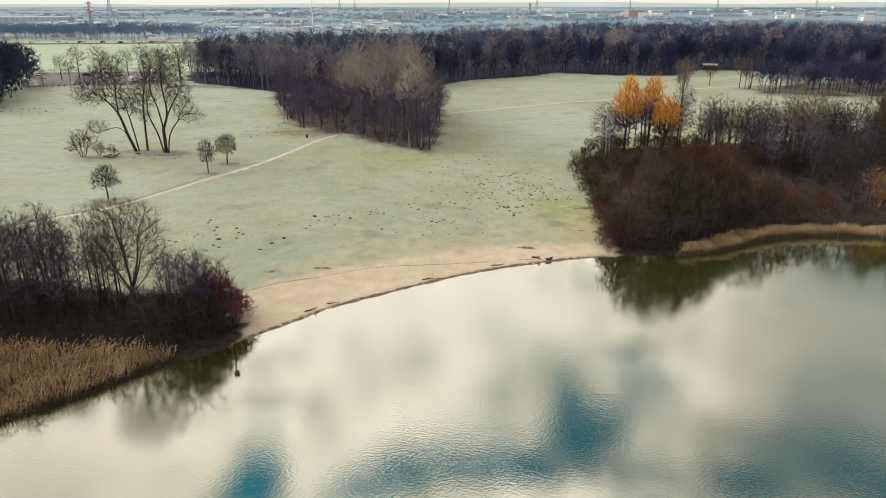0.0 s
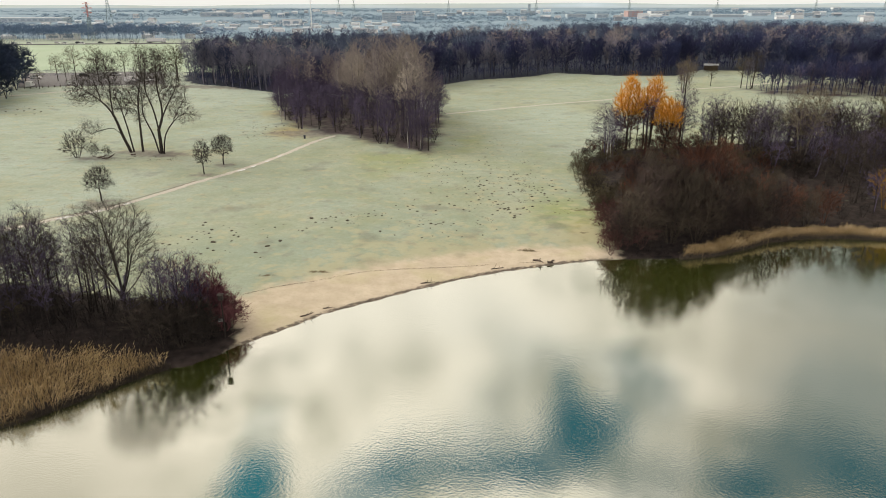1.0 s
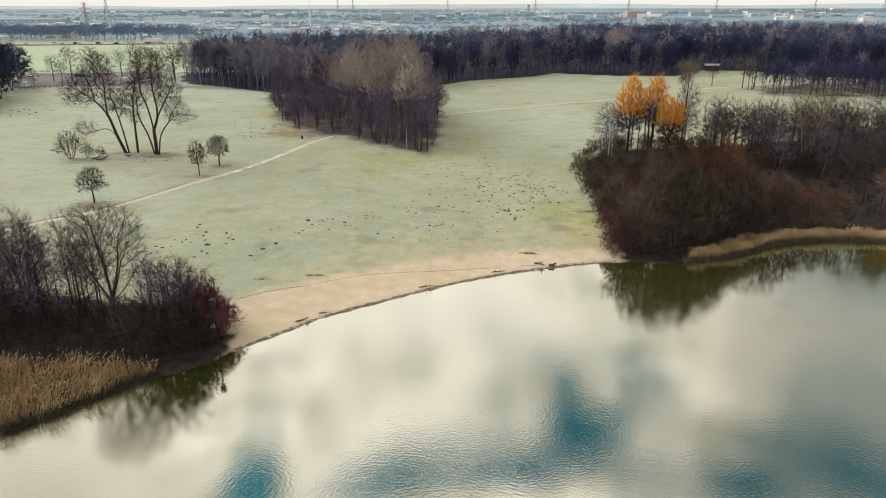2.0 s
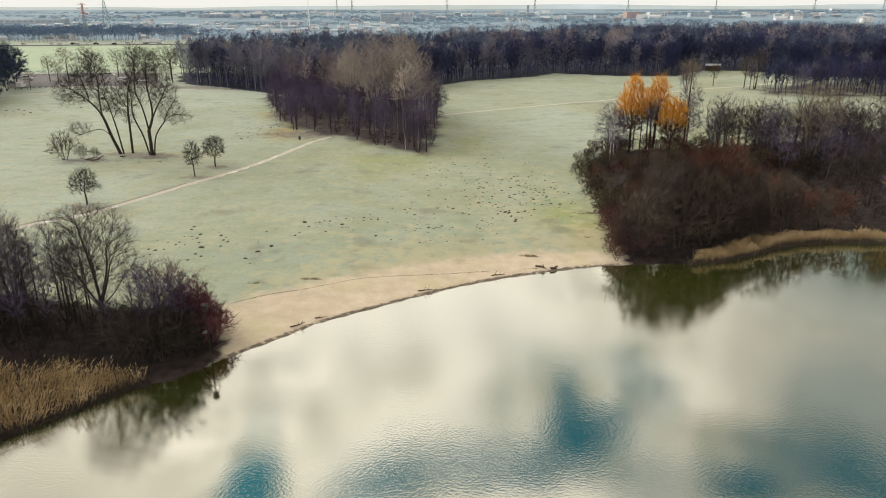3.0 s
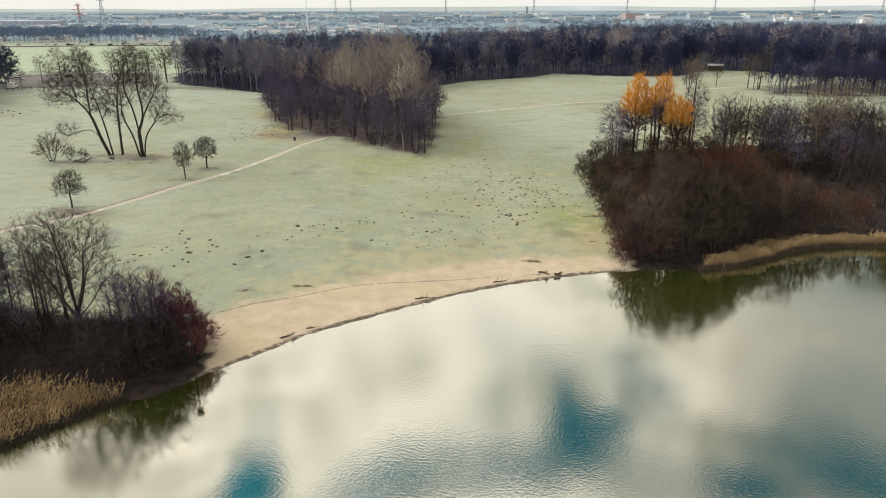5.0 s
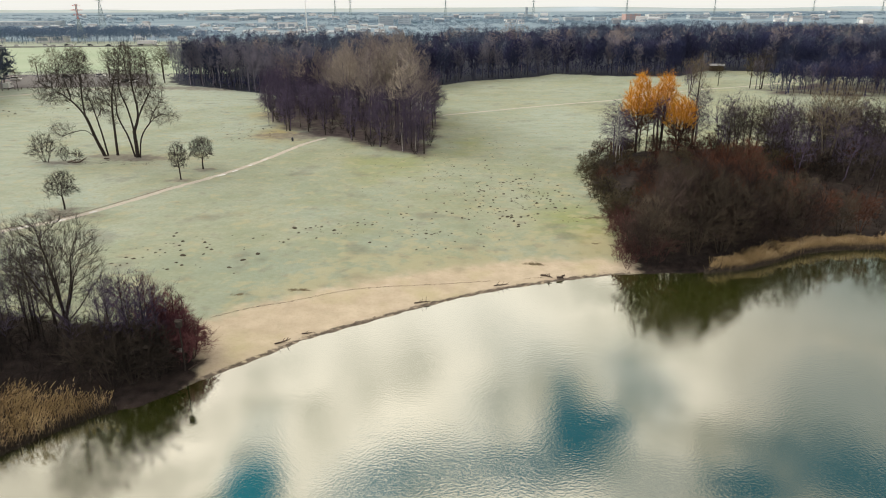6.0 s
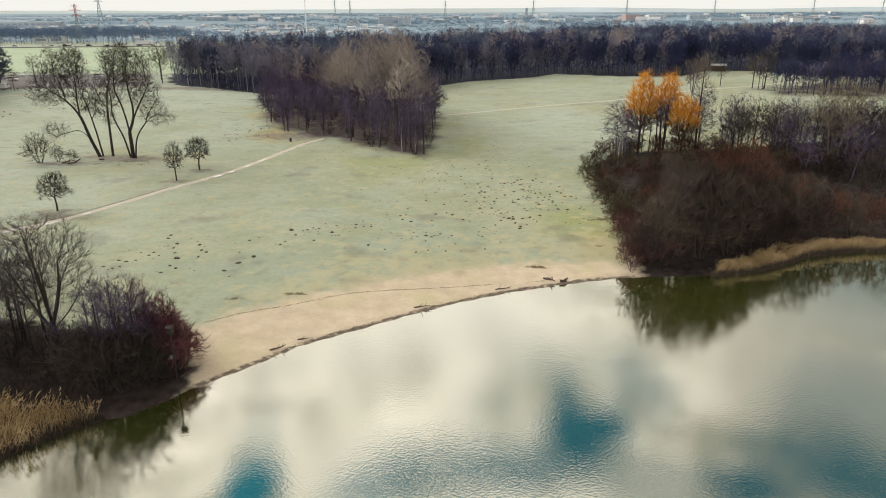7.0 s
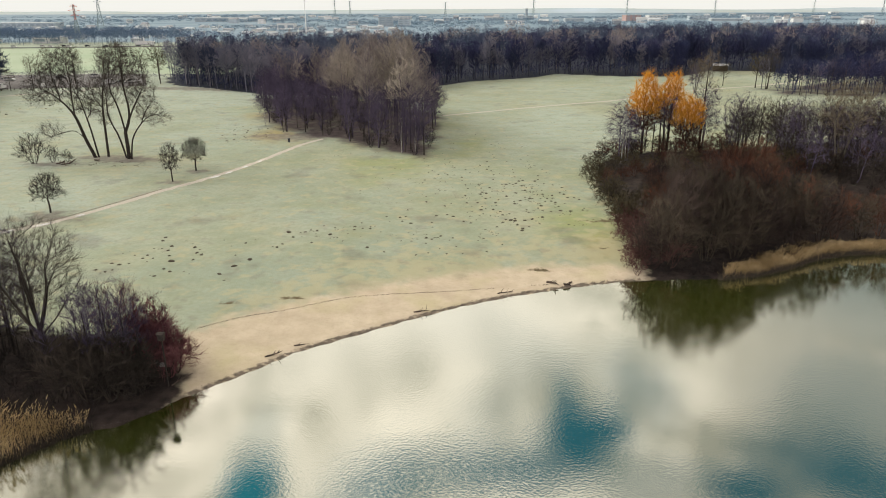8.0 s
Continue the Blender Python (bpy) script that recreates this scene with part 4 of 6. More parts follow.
RED_ALDER = sprout("young_alder", "slim bare young tree with dense red-purple twigs", "tree", BARK, TWIG_RED, seed=155, r=0.09, tip=0.013, twigs=4, twig_len=0.75, twig=0.011, sweep=0.25, count=360, step=0.42, reach=3, kill=0.42, lift=0.2, **upright(155, 10, 4.2, 0.08, top=0.84))
for x, y, s in ((-30.2, 80.6, 0.95), (-31.8, 82.0, 0.98), (-29.0, 82.2, 0.85), (-33.4, 81.2, 0.95), (-28.2, 80.2, 0.62), (-27.6, 81.6, 0.6)):
    stand(RED_ALDER, x, y, s, rng=rng)
for x, y, s in ((-31.4, 77.0, 1.12), (-30.6, 78.4, 1.05), (-32.4, 78.2, 1.15), (-33.4, 77.0, 1.1), (-29.8, 79.4, 0.95), (-34.6, 79.0, 1.1), (-36.0, 80, 1.0), (-31.6, 80.4, 1.05), (-43.5, 82, 0.95), (-45.5, 79, 0.95), (-37, 84, 0.9), (-48, 77.5, 0.95), (-51, 88, 0.85), (-34.5, 82, 1.0), (-38, 78, 0.9)):
    stand(SLIM[rng.randrange(2)], x, y, s, rng=rng)
for x, y in scatter(rng, [(-88, 68), (-60, 68), (-47, 72.5), (-38, 72), (-31, 74), (-28.2, 77), (-29.5, 82), (-36, 84), (-46, 87.5), (-60, 90), (-88, 90)], 2.2, 170):
    if y < 81 or rng.random() < 0.7:
        stand(THICKET[rng.randrange(2)], x, y, rng.uniform(0.85, 1.1) * (0.85 if y > 79 else 1), rng=rng)
    else:
        stand((SHRUB[0], SHRUB[1], SHRUB_B)[rng.randrange(3)], x, y, rng.uniform(0.5, 0.7), rng=rng)
for x, y, s in ((-29.8, 82.6, 1.1), (-30.8, 84.5, 1.1), (-26.9, 80.8, 0.9), (-27.2, 79.9, 0.75), (-28.8, 81.2, 1.0), (-31.6, 82.2, 1.1), (-27.8, 82.0, 0.85)):
    stand(SHRUB_RED, x, y, s, rng=rng)
for x, y, s in ((-29.6, 76.4, 1.2), (-31.2, 75.4, 1.3), (-33.4, 75.4, 1.35), (-28.8, 77.6, 0.8), (-31.0, 77.6, 1.15), (-35.5, 75.6, 1.2), (-33.0, 78.5, 1.2)):
    stand(SHRUB[rng.randrange(2)], x, y, s, rng=rng)

DUSKY = [sprout("alder", "bare alder with dusky purple twigs in the copse", "tree", BARK, TWIG_PURPLE, seed=81 + k, r=0.2, tip=0.018, twigs=3, twig_len=1.2, twig=0.019, sweep=0.2, count=430, step=0.65, reach=4.5, kill=0.62, lift=0.2, **upright(81 + k, 17, 7.6 + k, 0.08, 1 + k, 0.7)) for k in range(3)]
# grove across the bay
WILLOW = [sprout("golden_willow", "golden willow with dense orange winter twigs", "tree", BARK, TWIG_ORANGE, "golden willows", True, TWIG_RUST, (9.5, 10.5, 7.0)[k], seed=61 + k, r=0.34, tip=0.016, twigs=11, twig_len=1.05, twig=0.011, sweep=0.55, spread=0.5, count=1500, step=0.5, reach=4, kill=0.48, lift=0.3, wob=0.1,
                 stems=([(0, 0, 0), (0, 0, 4), (0.1, 0.2, 8), (0, 0, 11.5)], [(0, 0, 3), (-1.1, 0.4, 6), (-1.5, 0.4, 10.5)], [(0, 0, 3.4), (1.0, -0.4, 6.5), (1.5, -0.4, 10.5)]) if k == 2 else ([(0, 0, 0), (0, 0, 7), (-0.2, 0.2, 12), (0.2, 0, 18)], [(0, 0, 5.5), (-1.2, 0.4, 9), (-2.2, 0.6, 14)], [(0, 0, 6), (1.3, -0.4, 10), (1.9, -0.5, 15.5)]) if k != 1 else ([(0.3, 0, 0), (0.5, 0, 7), (0.9, 0.2, 13), (1.0, 0, 17)], [(-0.4, 0.2, 0), (-0.8, 0.4, 8), (-1.3, 0.6, 14.5)], [(-1.6, -0.4, 0), (-1.9, -0.5, 7), (-2.2, -0.4, 12)]),
                 lobes=(((0, 0, 11.2, 3.6, 3.5, 7.4), (-1.7, 0, 10.2, 2.2, 2.4, 4.4), (0.6, 0, 16.6, 2.0, 2.0, 2.6)), ((0.2, 0, 11.6, 2.9, 2.9, 7.0), (1.2, 0.2, 15.8, 1.8, 1.9, 2.6), (-1.6, 0, 11, 2.0, 2.0, 4.4)), ((0, 0, 7.2, 3.3, 3.1, 5.8), (-1.2, 0, 10.6, 1.6, 1.7, 2.6), (1.4, 0, 9.2, 1.7, 1.7, 3.2)))[k]) for k in range(3)]
BIRCH = sprout("birch", "slender birch with drooping grey twigs", "tree", BARK_BIRCH, TWIG_PURPLE, seed=65, r=0.15, tip=0.013, twigs=4, twig_len=1.5, twig=0.008, sweep=0.0, droop=0.9, count=420, step=0.45, reach=3.5, kill=0.45, lift=0.05, **upright(65, 12.5, 6.0, 0.2, 2, 0.4, 0.86))
LIME = sprout("willow", "tall bare willow with pale forked limbs", "tree", BARK_PALE, TWIG_WITHY, limbed=True, seed=67, r=0.3, tip=0.015, twigs=3, twig_len=1.2, twig=0.010, sweep=0.15, count=950, step=0.6, reach=5, kill=0.6, lift=0.1, **upright(67, 20, 14.5, 0.26, 4, 0.8, 0.8, 0.5))
TALL = sprout("poplar", "tall slender poplar with pale upswept top twigs", "tree", BARK, TWIG_WITHY, limbed=True, low_mat=TWIG_PURPLE, low_z=15, seed=68, r=0.3, tip=0.014, twigs=3, twig_len=1.0, twig=0.011, sweep=0.4, count=640, step=0.55, reach=4, kill=0.55, lift=0.25,
              stems=[[(0, 0, 0), (0.1, 0, 10), (0.2, 0, 21)]], lobes=[(0.1, 0, 19.5, 2.6, 2.6, 4.2), (0.6, 0, 12.5, 3.4, 3.0, 3.8), (-0.6, 0, 8, 2.0, 2.0, 3)])
OLIVE = sprout("poplar", "tall poplar with dense olive-tinged twigs", "tree", BARK, TWIG_OLIVE, seed=69, r=0.36, tip=0.018, twigs=6, twig_len=1.2, twig=0.026, sweep=0.4, count=800, step=0.6, reach=4.5, kill=0.58, lift=0.25, **upright(69, 23, 9.5, 0.08, 2, 0.5, 0.86))
stand(WILLOW[0], 48.6, 181.3, 1.0, turn=0), stand(WILLOW[1], 55.4, 184.5, 1.0, turn=0), stand(WILLOW[2], 57.9, 178.2, 1.04, turn=0)
for x, y, s in ((51.6, 182.5, 1.6), (53.6, 181.4, 1.55), (55.2, 183.2, 1.6), (50.2, 183.6, 1.5), (58.5, 182, 1.5), (63, 181, 1.4)):
    stand(SLIM[rng.randrange(2)], x, y, s, 0.95, rng=rng)
stand(BIRCH, 40.6, 170.0, 1.22, turn=30), stand(BIRCH, 43.0, 173.5, 1.0, turn=200), stand(BIRCH, 63.4, 182, 1.15, turn=90)
stand(TALL, 64.2, 186.0, 1.0, turn=15), stand(LIME, 84.2, 160.0, 0.98, turn=200), stand(OLIVE, 104.5, 158.0, 1.0), stand(OLIVE, 109.5, 164.0, 0.95), stand(OLIVE, 108.0, 151.0, 0.85), stand(OLIVE, 114, 156, 1.0)
for x, y, s in ((69.5, 176, 0.80), (72.5, 179, 0.80), (74.0, 184, 0.85), (76.5, 181, 0.85), (79.5, 178, 0.95), (82.0, 172, 0.9), (87.0, 170, 0.95), (91.0, 166, 0.95), (95.0, 172, 0.95), (74.0, 168, 0.7), (98, 161, 0.95), (93, 157, 0.8), (70.5, 171, 0.7), (84.5, 179, 0.95), (89.5, 178, 0.95), (100, 170, 1.0)):
    stand(ALDER[rng.randrange(3)], x, y, s, rng=rng)
CROWNED = [sprout("alder", "bare alder with a rounded brown-purple crown", "tree", BARK, (TWIG_SOOT, TWIG_PURPLE)[k], seed=141 + k, r=0.18, tip=0.014, twigs=3, twig_len=0.95, twig=0.010, sweep=0.2, count=330, step=0.55, reach=4, kill=0.55, lift=0.16, **upright(141 + k, 13, 7.8, 0.14, 1 + k, 0.6)) for k in range(2)]
for x, y in scatter(rng, [(66, 168), (70, 160), (80, 140), (78, 126), (112, 122), (126, 150), (118, 184), (92, 184), (74, 178)], 5.2, 52):
    stand(CROWNED[rng.randrange(2)], x, y, rng.uniform(0.75, 1.1), rng=rng)
for x, y in scatter(rng, [(64, 172), (80, 160), (100, 168), (108, 186), (72, 187)], 4.6, 18):
    stand(CROWNED[rng.randrange(2)], x, y, rng.uniform(0.9, 1.15), rng=rng)
for x, y in scatter(rng, [(62, 172), (68, 148), (70, 128), (120, 122), (126, 160), (112, 182)], 4.0, 60):
    stand((SHRUB_RUST, THICKET[0], SHRUB[0], THICKET[1], THICKET[0])[rng.randrange(5)], x, y, rng.uniform(0.55, 0.85) if y < 152 else rng.uniform(0.8, 1.1), rng=rng)
for n, (x, y, size) in enumerate(((29.6, 110.4, 0.58), (32.4, 110.8, 0.82), (34.9, 112.5, 0.98), (36.6, 116.5, 0.98), (38.8, 111.8, 1.04), (41.0, 115.5, 1.08), (43.6, 113.2, 0.92), (45.8, 118.0, 0.98), (48.2, 115.0, 0.72), (50.6, 119.0, 0.74), (53.6, 117.6, 0.55),
                                  (56.4, 119.8, 0.82), (59.6, 119.5, 0.70), (62.8, 121.5, 0.60), (35.2, 121.5, 0.70), (41.5, 121.5, 0.95), (47.5, 124.5, 1.12), (51.5, 126.5, 1.0), (54.0, 124.5, 0.78), (60.0, 126.5, 0.60), (37.5, 127.5, 0.66), (44.5, 129.0, 0.78), (51.0, 130.5, 0.66), (57.5, 132.5, 0.5), (66.5, 121.5, 0.6), (70.5, 122.5, 0.55))):
    stand(GOAT[3 if 121 < y < 127 and n % 3 else (2, 0, 2, 2, 0)[n % 5] if y < 120 else (0, 1, 0, 2)[n % 4]], x, y, size * (0.98 if y > 120 else 1.05), rng=rng)
for x, y in scatter(rng, [(37, 152), (36, 138), (44, 136), (64, 138), (70, 142), (68, 156), (58, 162), (46, 162)], 5.4, 15):
    stand(GOAT[(0, 2, 3)[rng.randrange(3)]], x, y, rng.uniform(0.34, 0.48), rng=rng)
for x, y in scatter(rng, [(32.5, 159), (30.6, 146), (31, 131), (29, 113), (29.4, 108.3), (39, 109), (56, 118), (80, 120), (112, 115), (118, 150), (100, 160), (80, 162), (66, 172), (44, 172)], 3.4, 170):
    shore_side = float(shore_distance(np.array([x]), np.array([y]))[0])
    if 36 < x < 66 and 111 < y < 154:
        continue
    if x < 33.5 and y < 124:
        kind = SHRUB_PINK
    elif x < 33.5 and y < 150:
        kind = (SHRUB[0], SHRUB_B, SHRUB_PINK)[rng.randrange(3)]
    elif x < 36 and y < 128:
        kind = SHRUB[0] if rng.random() < 0.6 else SHRUB_RUST
    elif y > 150 and 40 < x < 64:
        kind = SHRUB_RUST if rng.random() < 0.6 else SHRUB_B
    elif shore_side < 10:
        kind = THICKET[rng.randrange(2)] if rng.random() < 0.6 else SHRUB[0]
    elif x > 84:
        kind = (SHRUB[0], SHRUB_RUST, SHRUB[1], THICKET[0])[rng.randrange(4)]
    else:
        kind = (SHRUB[0], SHRUB[1], SHRUB_B, SHRUB_RUST)[rng.randrange(4)]
    size = rng.uniform(0.9, 1.2)
    if y > 146 and x < 66:
        size *= 0.62
    if x > 60 and y < 152:
        kind, size = (THICKET[0], THICKET[1], THICKET[0], SHRUB_RUST)[rng.randrange(4)], rng.uniform(0.45, 0.75)
    if shore_side < 5 or x < 32.5:
        size *= 0.85
    stand(kind, x, y, size, rng=rng)
for x, y, k in ((29.6, 111, 0.7), (29.2, 114, 0.75), (29.9, 117.5, 0.85), (30.4, 121, 0.9), (30.8, 125, 0.9), (31.2, 129, 0.9), (31.0, 133.5, 0.85), (30.6, 138, 0.85), (30.4, 142, 0.75), (27.6, 107.4, 0.6), (28.2, 109.4, 0.7), (27.9, 112, 0.62), (28.4, 116, 0.7), (29, 119.5, 0.75), (29.4, 123, 0.75), (29.8, 127, 0.75), (27.2, 110.6, 0.5)):
    stand(SHRUB_PINK if y < 126 else SHRUB_B, x, y, k, rng=rng)
for k in range(15):
    f = k / 14
    x, y = 29.8 + 26.5 * f + rng.uniform(-0.5, 0.5), 107.6 + 1.0 * f + 7.0 * max(0, f - 0.3) / 0.7 + rng.uniform(0, 0.6)
    stand(THICKET[k % 2], x, y, rng.uniform(0.6, 0.8), rng=rng)
for x, y in ((32.8, 158), (34.2, 162), (36.7, 165), (39, 168), (34.8, 158.5)):
    stand(SHRUB_B, x, y, 0.62, rng=rng)

for x, y in scatter(rng, [(66, 178), (70, 167), (84, 148), (118, 136), (140, 170), (112, 190), (84, 187)], 6.4, 26):
    stand(DUSKY[rng.randrange(3)], x, y, rng.uniform(0.55, 0.78), rng=rng)
for x, y, s in ((112, 170, 0.95), (118, 148, 0.9), (120, 165, 1.0), (101, 153, 0.8)):
    stand(OLIVE, x, y, s, rng=rng)

for k in range(30):
    x, y = 38 + 32 * (k + rng.random()) / 30, 171 + 12 * rng.random() + 0.1 * k
    stand((SHRUB_RUST, SHRUB[0], SHRUB[1], SHRUB_RUST)[k % 4], x, y, rng.uniform(0.6, 0.95), rng=rng)
for x, y, k in ((31.0, 158, 0.62), (32.4, 162, 0.72), (31.2, 152, 0.6), (33.8, 166, 0.8), (36.0, 169, 0.85)):
    stand((SHRUB_B, SHRUB[0])[int(y) % 2], x, y, k, rng=rng)

GOLD = sprout("young_willow", "young willow with yellow-orange twigs by the reeds", "shrub", BARK, TWIG_GOLD, seed=48, r=0.09, tip=0.014, twigs=4, twig_len=0.8, twig=0.014, sweep=0.3, count=320, step=0.45, reach=3, kill=0.45, lift=0.2, **bushy(48, 8, 6.5))
stand(GOLD, 84.7, 128, 1.0, turn=0), stand(GOLD, 88.5, 131, 0.9, turn=80)

# copse in the middle of the meadow
rng = random.Random(23)
# purple below low_z paints the shade of the lower copse into the twigs
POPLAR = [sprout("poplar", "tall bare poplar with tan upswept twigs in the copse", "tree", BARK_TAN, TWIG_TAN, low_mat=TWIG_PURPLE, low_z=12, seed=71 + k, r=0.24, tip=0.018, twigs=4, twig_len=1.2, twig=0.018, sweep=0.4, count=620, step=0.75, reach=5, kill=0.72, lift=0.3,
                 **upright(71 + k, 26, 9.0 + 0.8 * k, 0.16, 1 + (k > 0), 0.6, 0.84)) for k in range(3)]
for x, y in scatter(rng, COPSE, 4.7, 92):
    edge = float(within(COPSE, np.array([x]), np.array([y]))[0])
    top = 1.12 - 0.30 * min(1.0, math.hypot((x + 15) / 24, (y - 212) / 50)) ** 2
    if x < -29 - 0.25 * (y - 205) and y < 246 or edge < 3.0 or (edge < 7 and rng.random() < 0.55) or (y > 238 and rng.random() < 0.6):
        west = x < -29 - 0.25 * (y - 205) and y < 246
        stand(DUSKY[rng.randrange(3)], x, y, rng.uniform(0.9, 1.12) * (0.78 if west else 0.82 if edge < 3 else 1), rng=rng)
    else:
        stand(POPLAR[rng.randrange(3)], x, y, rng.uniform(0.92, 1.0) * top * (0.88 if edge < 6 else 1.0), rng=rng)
for x, y in scatter(rng, COPSE, 3.6, 110):
    if rng.random() < 0.6:
        stand(THICKET[rng.randrange(2)], x, y, rng.uniform(0.7, 1.0), 1.3, rng=rng)
    else:
        stand(SLIM[rng.randrange(2)], x, y, rng.uniform(0.8, 1.1), rng=rng)
stand(BIRCH, -5.5, 182.5, 0.8), stand(BIRCH, -9.0, 184.5, 0.9), stand(BIRCH, -52, 224, 1.0)



def tangle(label, places, seed):
    """Arching stems and twigs of undergrowth that nobody could count."""
    r2, g = random.Random(seed), Geo()
    for x, y, size, tall in places:
        base = Vector((x, y, on_ground(x, y) - 0.05))
        h, w = 4.1 * size * tall, 2.7 * size
        for k in range(11):
            a, o = 6.283 * (k + r2.random()) / 11, w * r2.uniform(0.3, 0.8)
            foot = base + Vector((math.cos(a) * 0.3, math.sin(a) * 0.3, 0))
            top = base + Vector((math.cos(a) * o, math.sin(a) * o, h * r2.uniform(0.5, 0.95)))
            g.spike(foot, top, 0.03)
            for _ in range(9):
                p = foot.lerp(top, r2.uniform(0.25, 1.0))
                d = Vector((math.cos(a) * 0.5 + r2.gauss(0, 0.6), math.sin(a) * 0.5 + r2.gauss(0, 0.6), r2.gauss(0.35, 0.5))).normalized()
                g.spike(p, p + d * h * r2.uniform(0.15, 0.38), 0.024)
    tagged(new("undergrowth", g.mesh("undergrowth", TWIG_DARK)), label, "undergrowth", kind="stuff")


tangle("tangled dark bare undergrowth behind the reeds", [p for p in TANGLES if p[0] < -20 and p[1] < 120], 201)
tangle("tangled dark bare undergrowth in the grove across the bay", [p for p in TANGLES if p[0] > 20], 202)
tangle("tangled dark bare undergrowth in the copse", [p for p in TANGLES if p[0] <= 20 and p[1] >= 120], 203)

# trees by the car park and along the far meadow
PARK = sprout("ash", "bare ash tree beside the car park", "tree", BARK, TWIG_OLIVE, "car park trees", seed=91, r=0.22, tip=0.016, twigs=3, twig_len=1.0, twig=0.012, count=420, step=0.55, reach=4, kill=0.55, **upright(91, 14, 8.6, 0.26))
for x, y, s in ((-171.5, 314.7, 0.85), (-165.6, 310.6, 0.7), (-164.4, 316.8, 1.1), (-152.4, 312.7, 1.15), (-147.6, 328.9, 0.95), (-140.7, 330.1, 1.15), (-165.1, 288.1, 0.6), (-128, 322, 1.1), (-124, 330, 1.15), (-119, 318, 1.0)):
    stand(PARK, x, y, s, rng=rng)
stand(BIRCH, 96.8, 282.6, 0.9), stand(LIME, 97.6, 284.0, 0.66), stand(PARK, 115.6, 302.6, 0.68), stand(PARK, 125.0, 293.8, 0.95), stand(ALDER[1], 127.5, 290.0, 1.15), stand(ALDER[2], 129.0, 292.0, 1.1)
for k in range(16):
    stand(SLIM[k % 2], 133 + k * 4.2 + rng.uniform(-1.5, 1.5), 271 - k * 0.55 + rng.uniform(-2, 4), rng.uniform(1.1, 1.5), rng=rng)
DARK = sprout("oak", "dark dense bare tree at the meadow edge", "tree", BARK, IVY, seed=95, r=0.27, tip=0.02, twigs=6, twig_len=1.2, twig=0.05, count=380, step=0.6, reach=4, kill=0.6, **upright(95, 14, 11, 0.08, 2, 0.6))
for x, y, s in ((-158, 243, 1.0), (-166, 252, 1.25), (-171, 262, 1.35), (-163, 262, 0.9), (-176, 278, 1.4), (-174, 250, 1.4), (-182, 268, 1.45), (-181, 293, 1.35), (-190, 280, 1.5), (-172, 284, 0.95), (-178, 300, 1.2), (-188, 305, 1.2), (-196, 315, 1.2), (-184, 240, 1.4), (-153, 236, 0.8), (-161, 233, 0.9), (-170, 240, 1.1)):
    stand(DARK, x, y, s, rng=rng)


# ---- far woods ----
def far_tree(rng, g, x, y, z, h, thick, spikes, wide):
    """Trunk, a few limbs and a lobed crown of short twigs."""
    b = Vector((x, y, z - 0.3))
    top = b + Vector((rng.gauss(0, 0.5), rng.gauss(0, 0.5), h))
    g.spike(b, b.lerp(top, 0.85), 0.009 * h)
    r = h * rng.uniform(0.8, 1.2) * wide
    c, rz = b.lerp(top, 0.60), h * 0.40
    lobes = [(c + Vector((rng.gauss(0, r * 0.38), rng.gauss(0, r * 0.38), rng.uniform(-0.35, 0.45) * rz)), rng.uniform(0.5, 0.75)) for _ in range(3)]
    for centre, f in lobes:
        g.spike(b.lerp(top, 0.3), centre, 0.006 * h)
    for k in range(spikes):
        centre, f = lobes[k % 3]
        dz = -0.55 + 1.5 * (k + rng.random()) / spikes
        a, flat = k * 2.39996 + rng.gauss(0, 0.3), math.sqrt(max(0.0, 1 - min(1, abs(dz)) ** 2))
        out = Vector((math.cos(a) * flat, math.sin(a) * flat, dz))
        tip = centre + Vector((out.x * r * f, out.y * r * f, out.z * rz * f)) * rng.uniform(0.75, 1.06)
        way = (out + Vector((rng.gauss(0, 0.5), rng.gauss(0, 0.5), rng.gauss(0.2, 0.4)))).normalized()
        g.spike(tip - way * h * rng.uniform(0.07, 0.15), tip, thick * rng.uniform(0.7, 1.3))


def far_wood(name, places, material, label, low, high, spikes, thick, seed, wide=0.24):
    r2 = random.Random(seed)
    g = Geo()
    zs = ground_z(np.array([p[0] for p in places]), np.array([p[1] for p in places]))
    for (x, y), z in zip(places, zs):
        patch = 0.5 + 0.5 * math.sin(x * 0.045 + 1.3 * math.sin(y * 0.03)) * math.sin(y * 0.05 + 0.6)
        far_tree(r2, g, x, y, float(z), low + (high - low) * (0.4 * patch + 0.6 * r2.random()), thick, spikes, wide)
    return tagged(new(name, g.mesh(name, material)), label, "woods", kind="stuff")


def grid_places(seed, poly, gap, keep):
    r2 = np.random.default_rng(seed)
    xs, ys = [p[0] for p in poly], [p[1] for p in poly]
    X, Y = np.meshgrid(np.arange(min(xs), max(xs), gap), np.arange(min(ys), max(ys), gap))
    x, y = X.ravel() + r2.uniform(-0.5, 0.5, X.size) * gap, Y.ravel() + r2.uniform(-0.5, 0.5, X.size) * gap
    d = within(poly, x, y)
    ok = (d > keep[0]) & (d < keep[1])
    return list(zip(x[ok].tolist(), y[ok].tolist()))


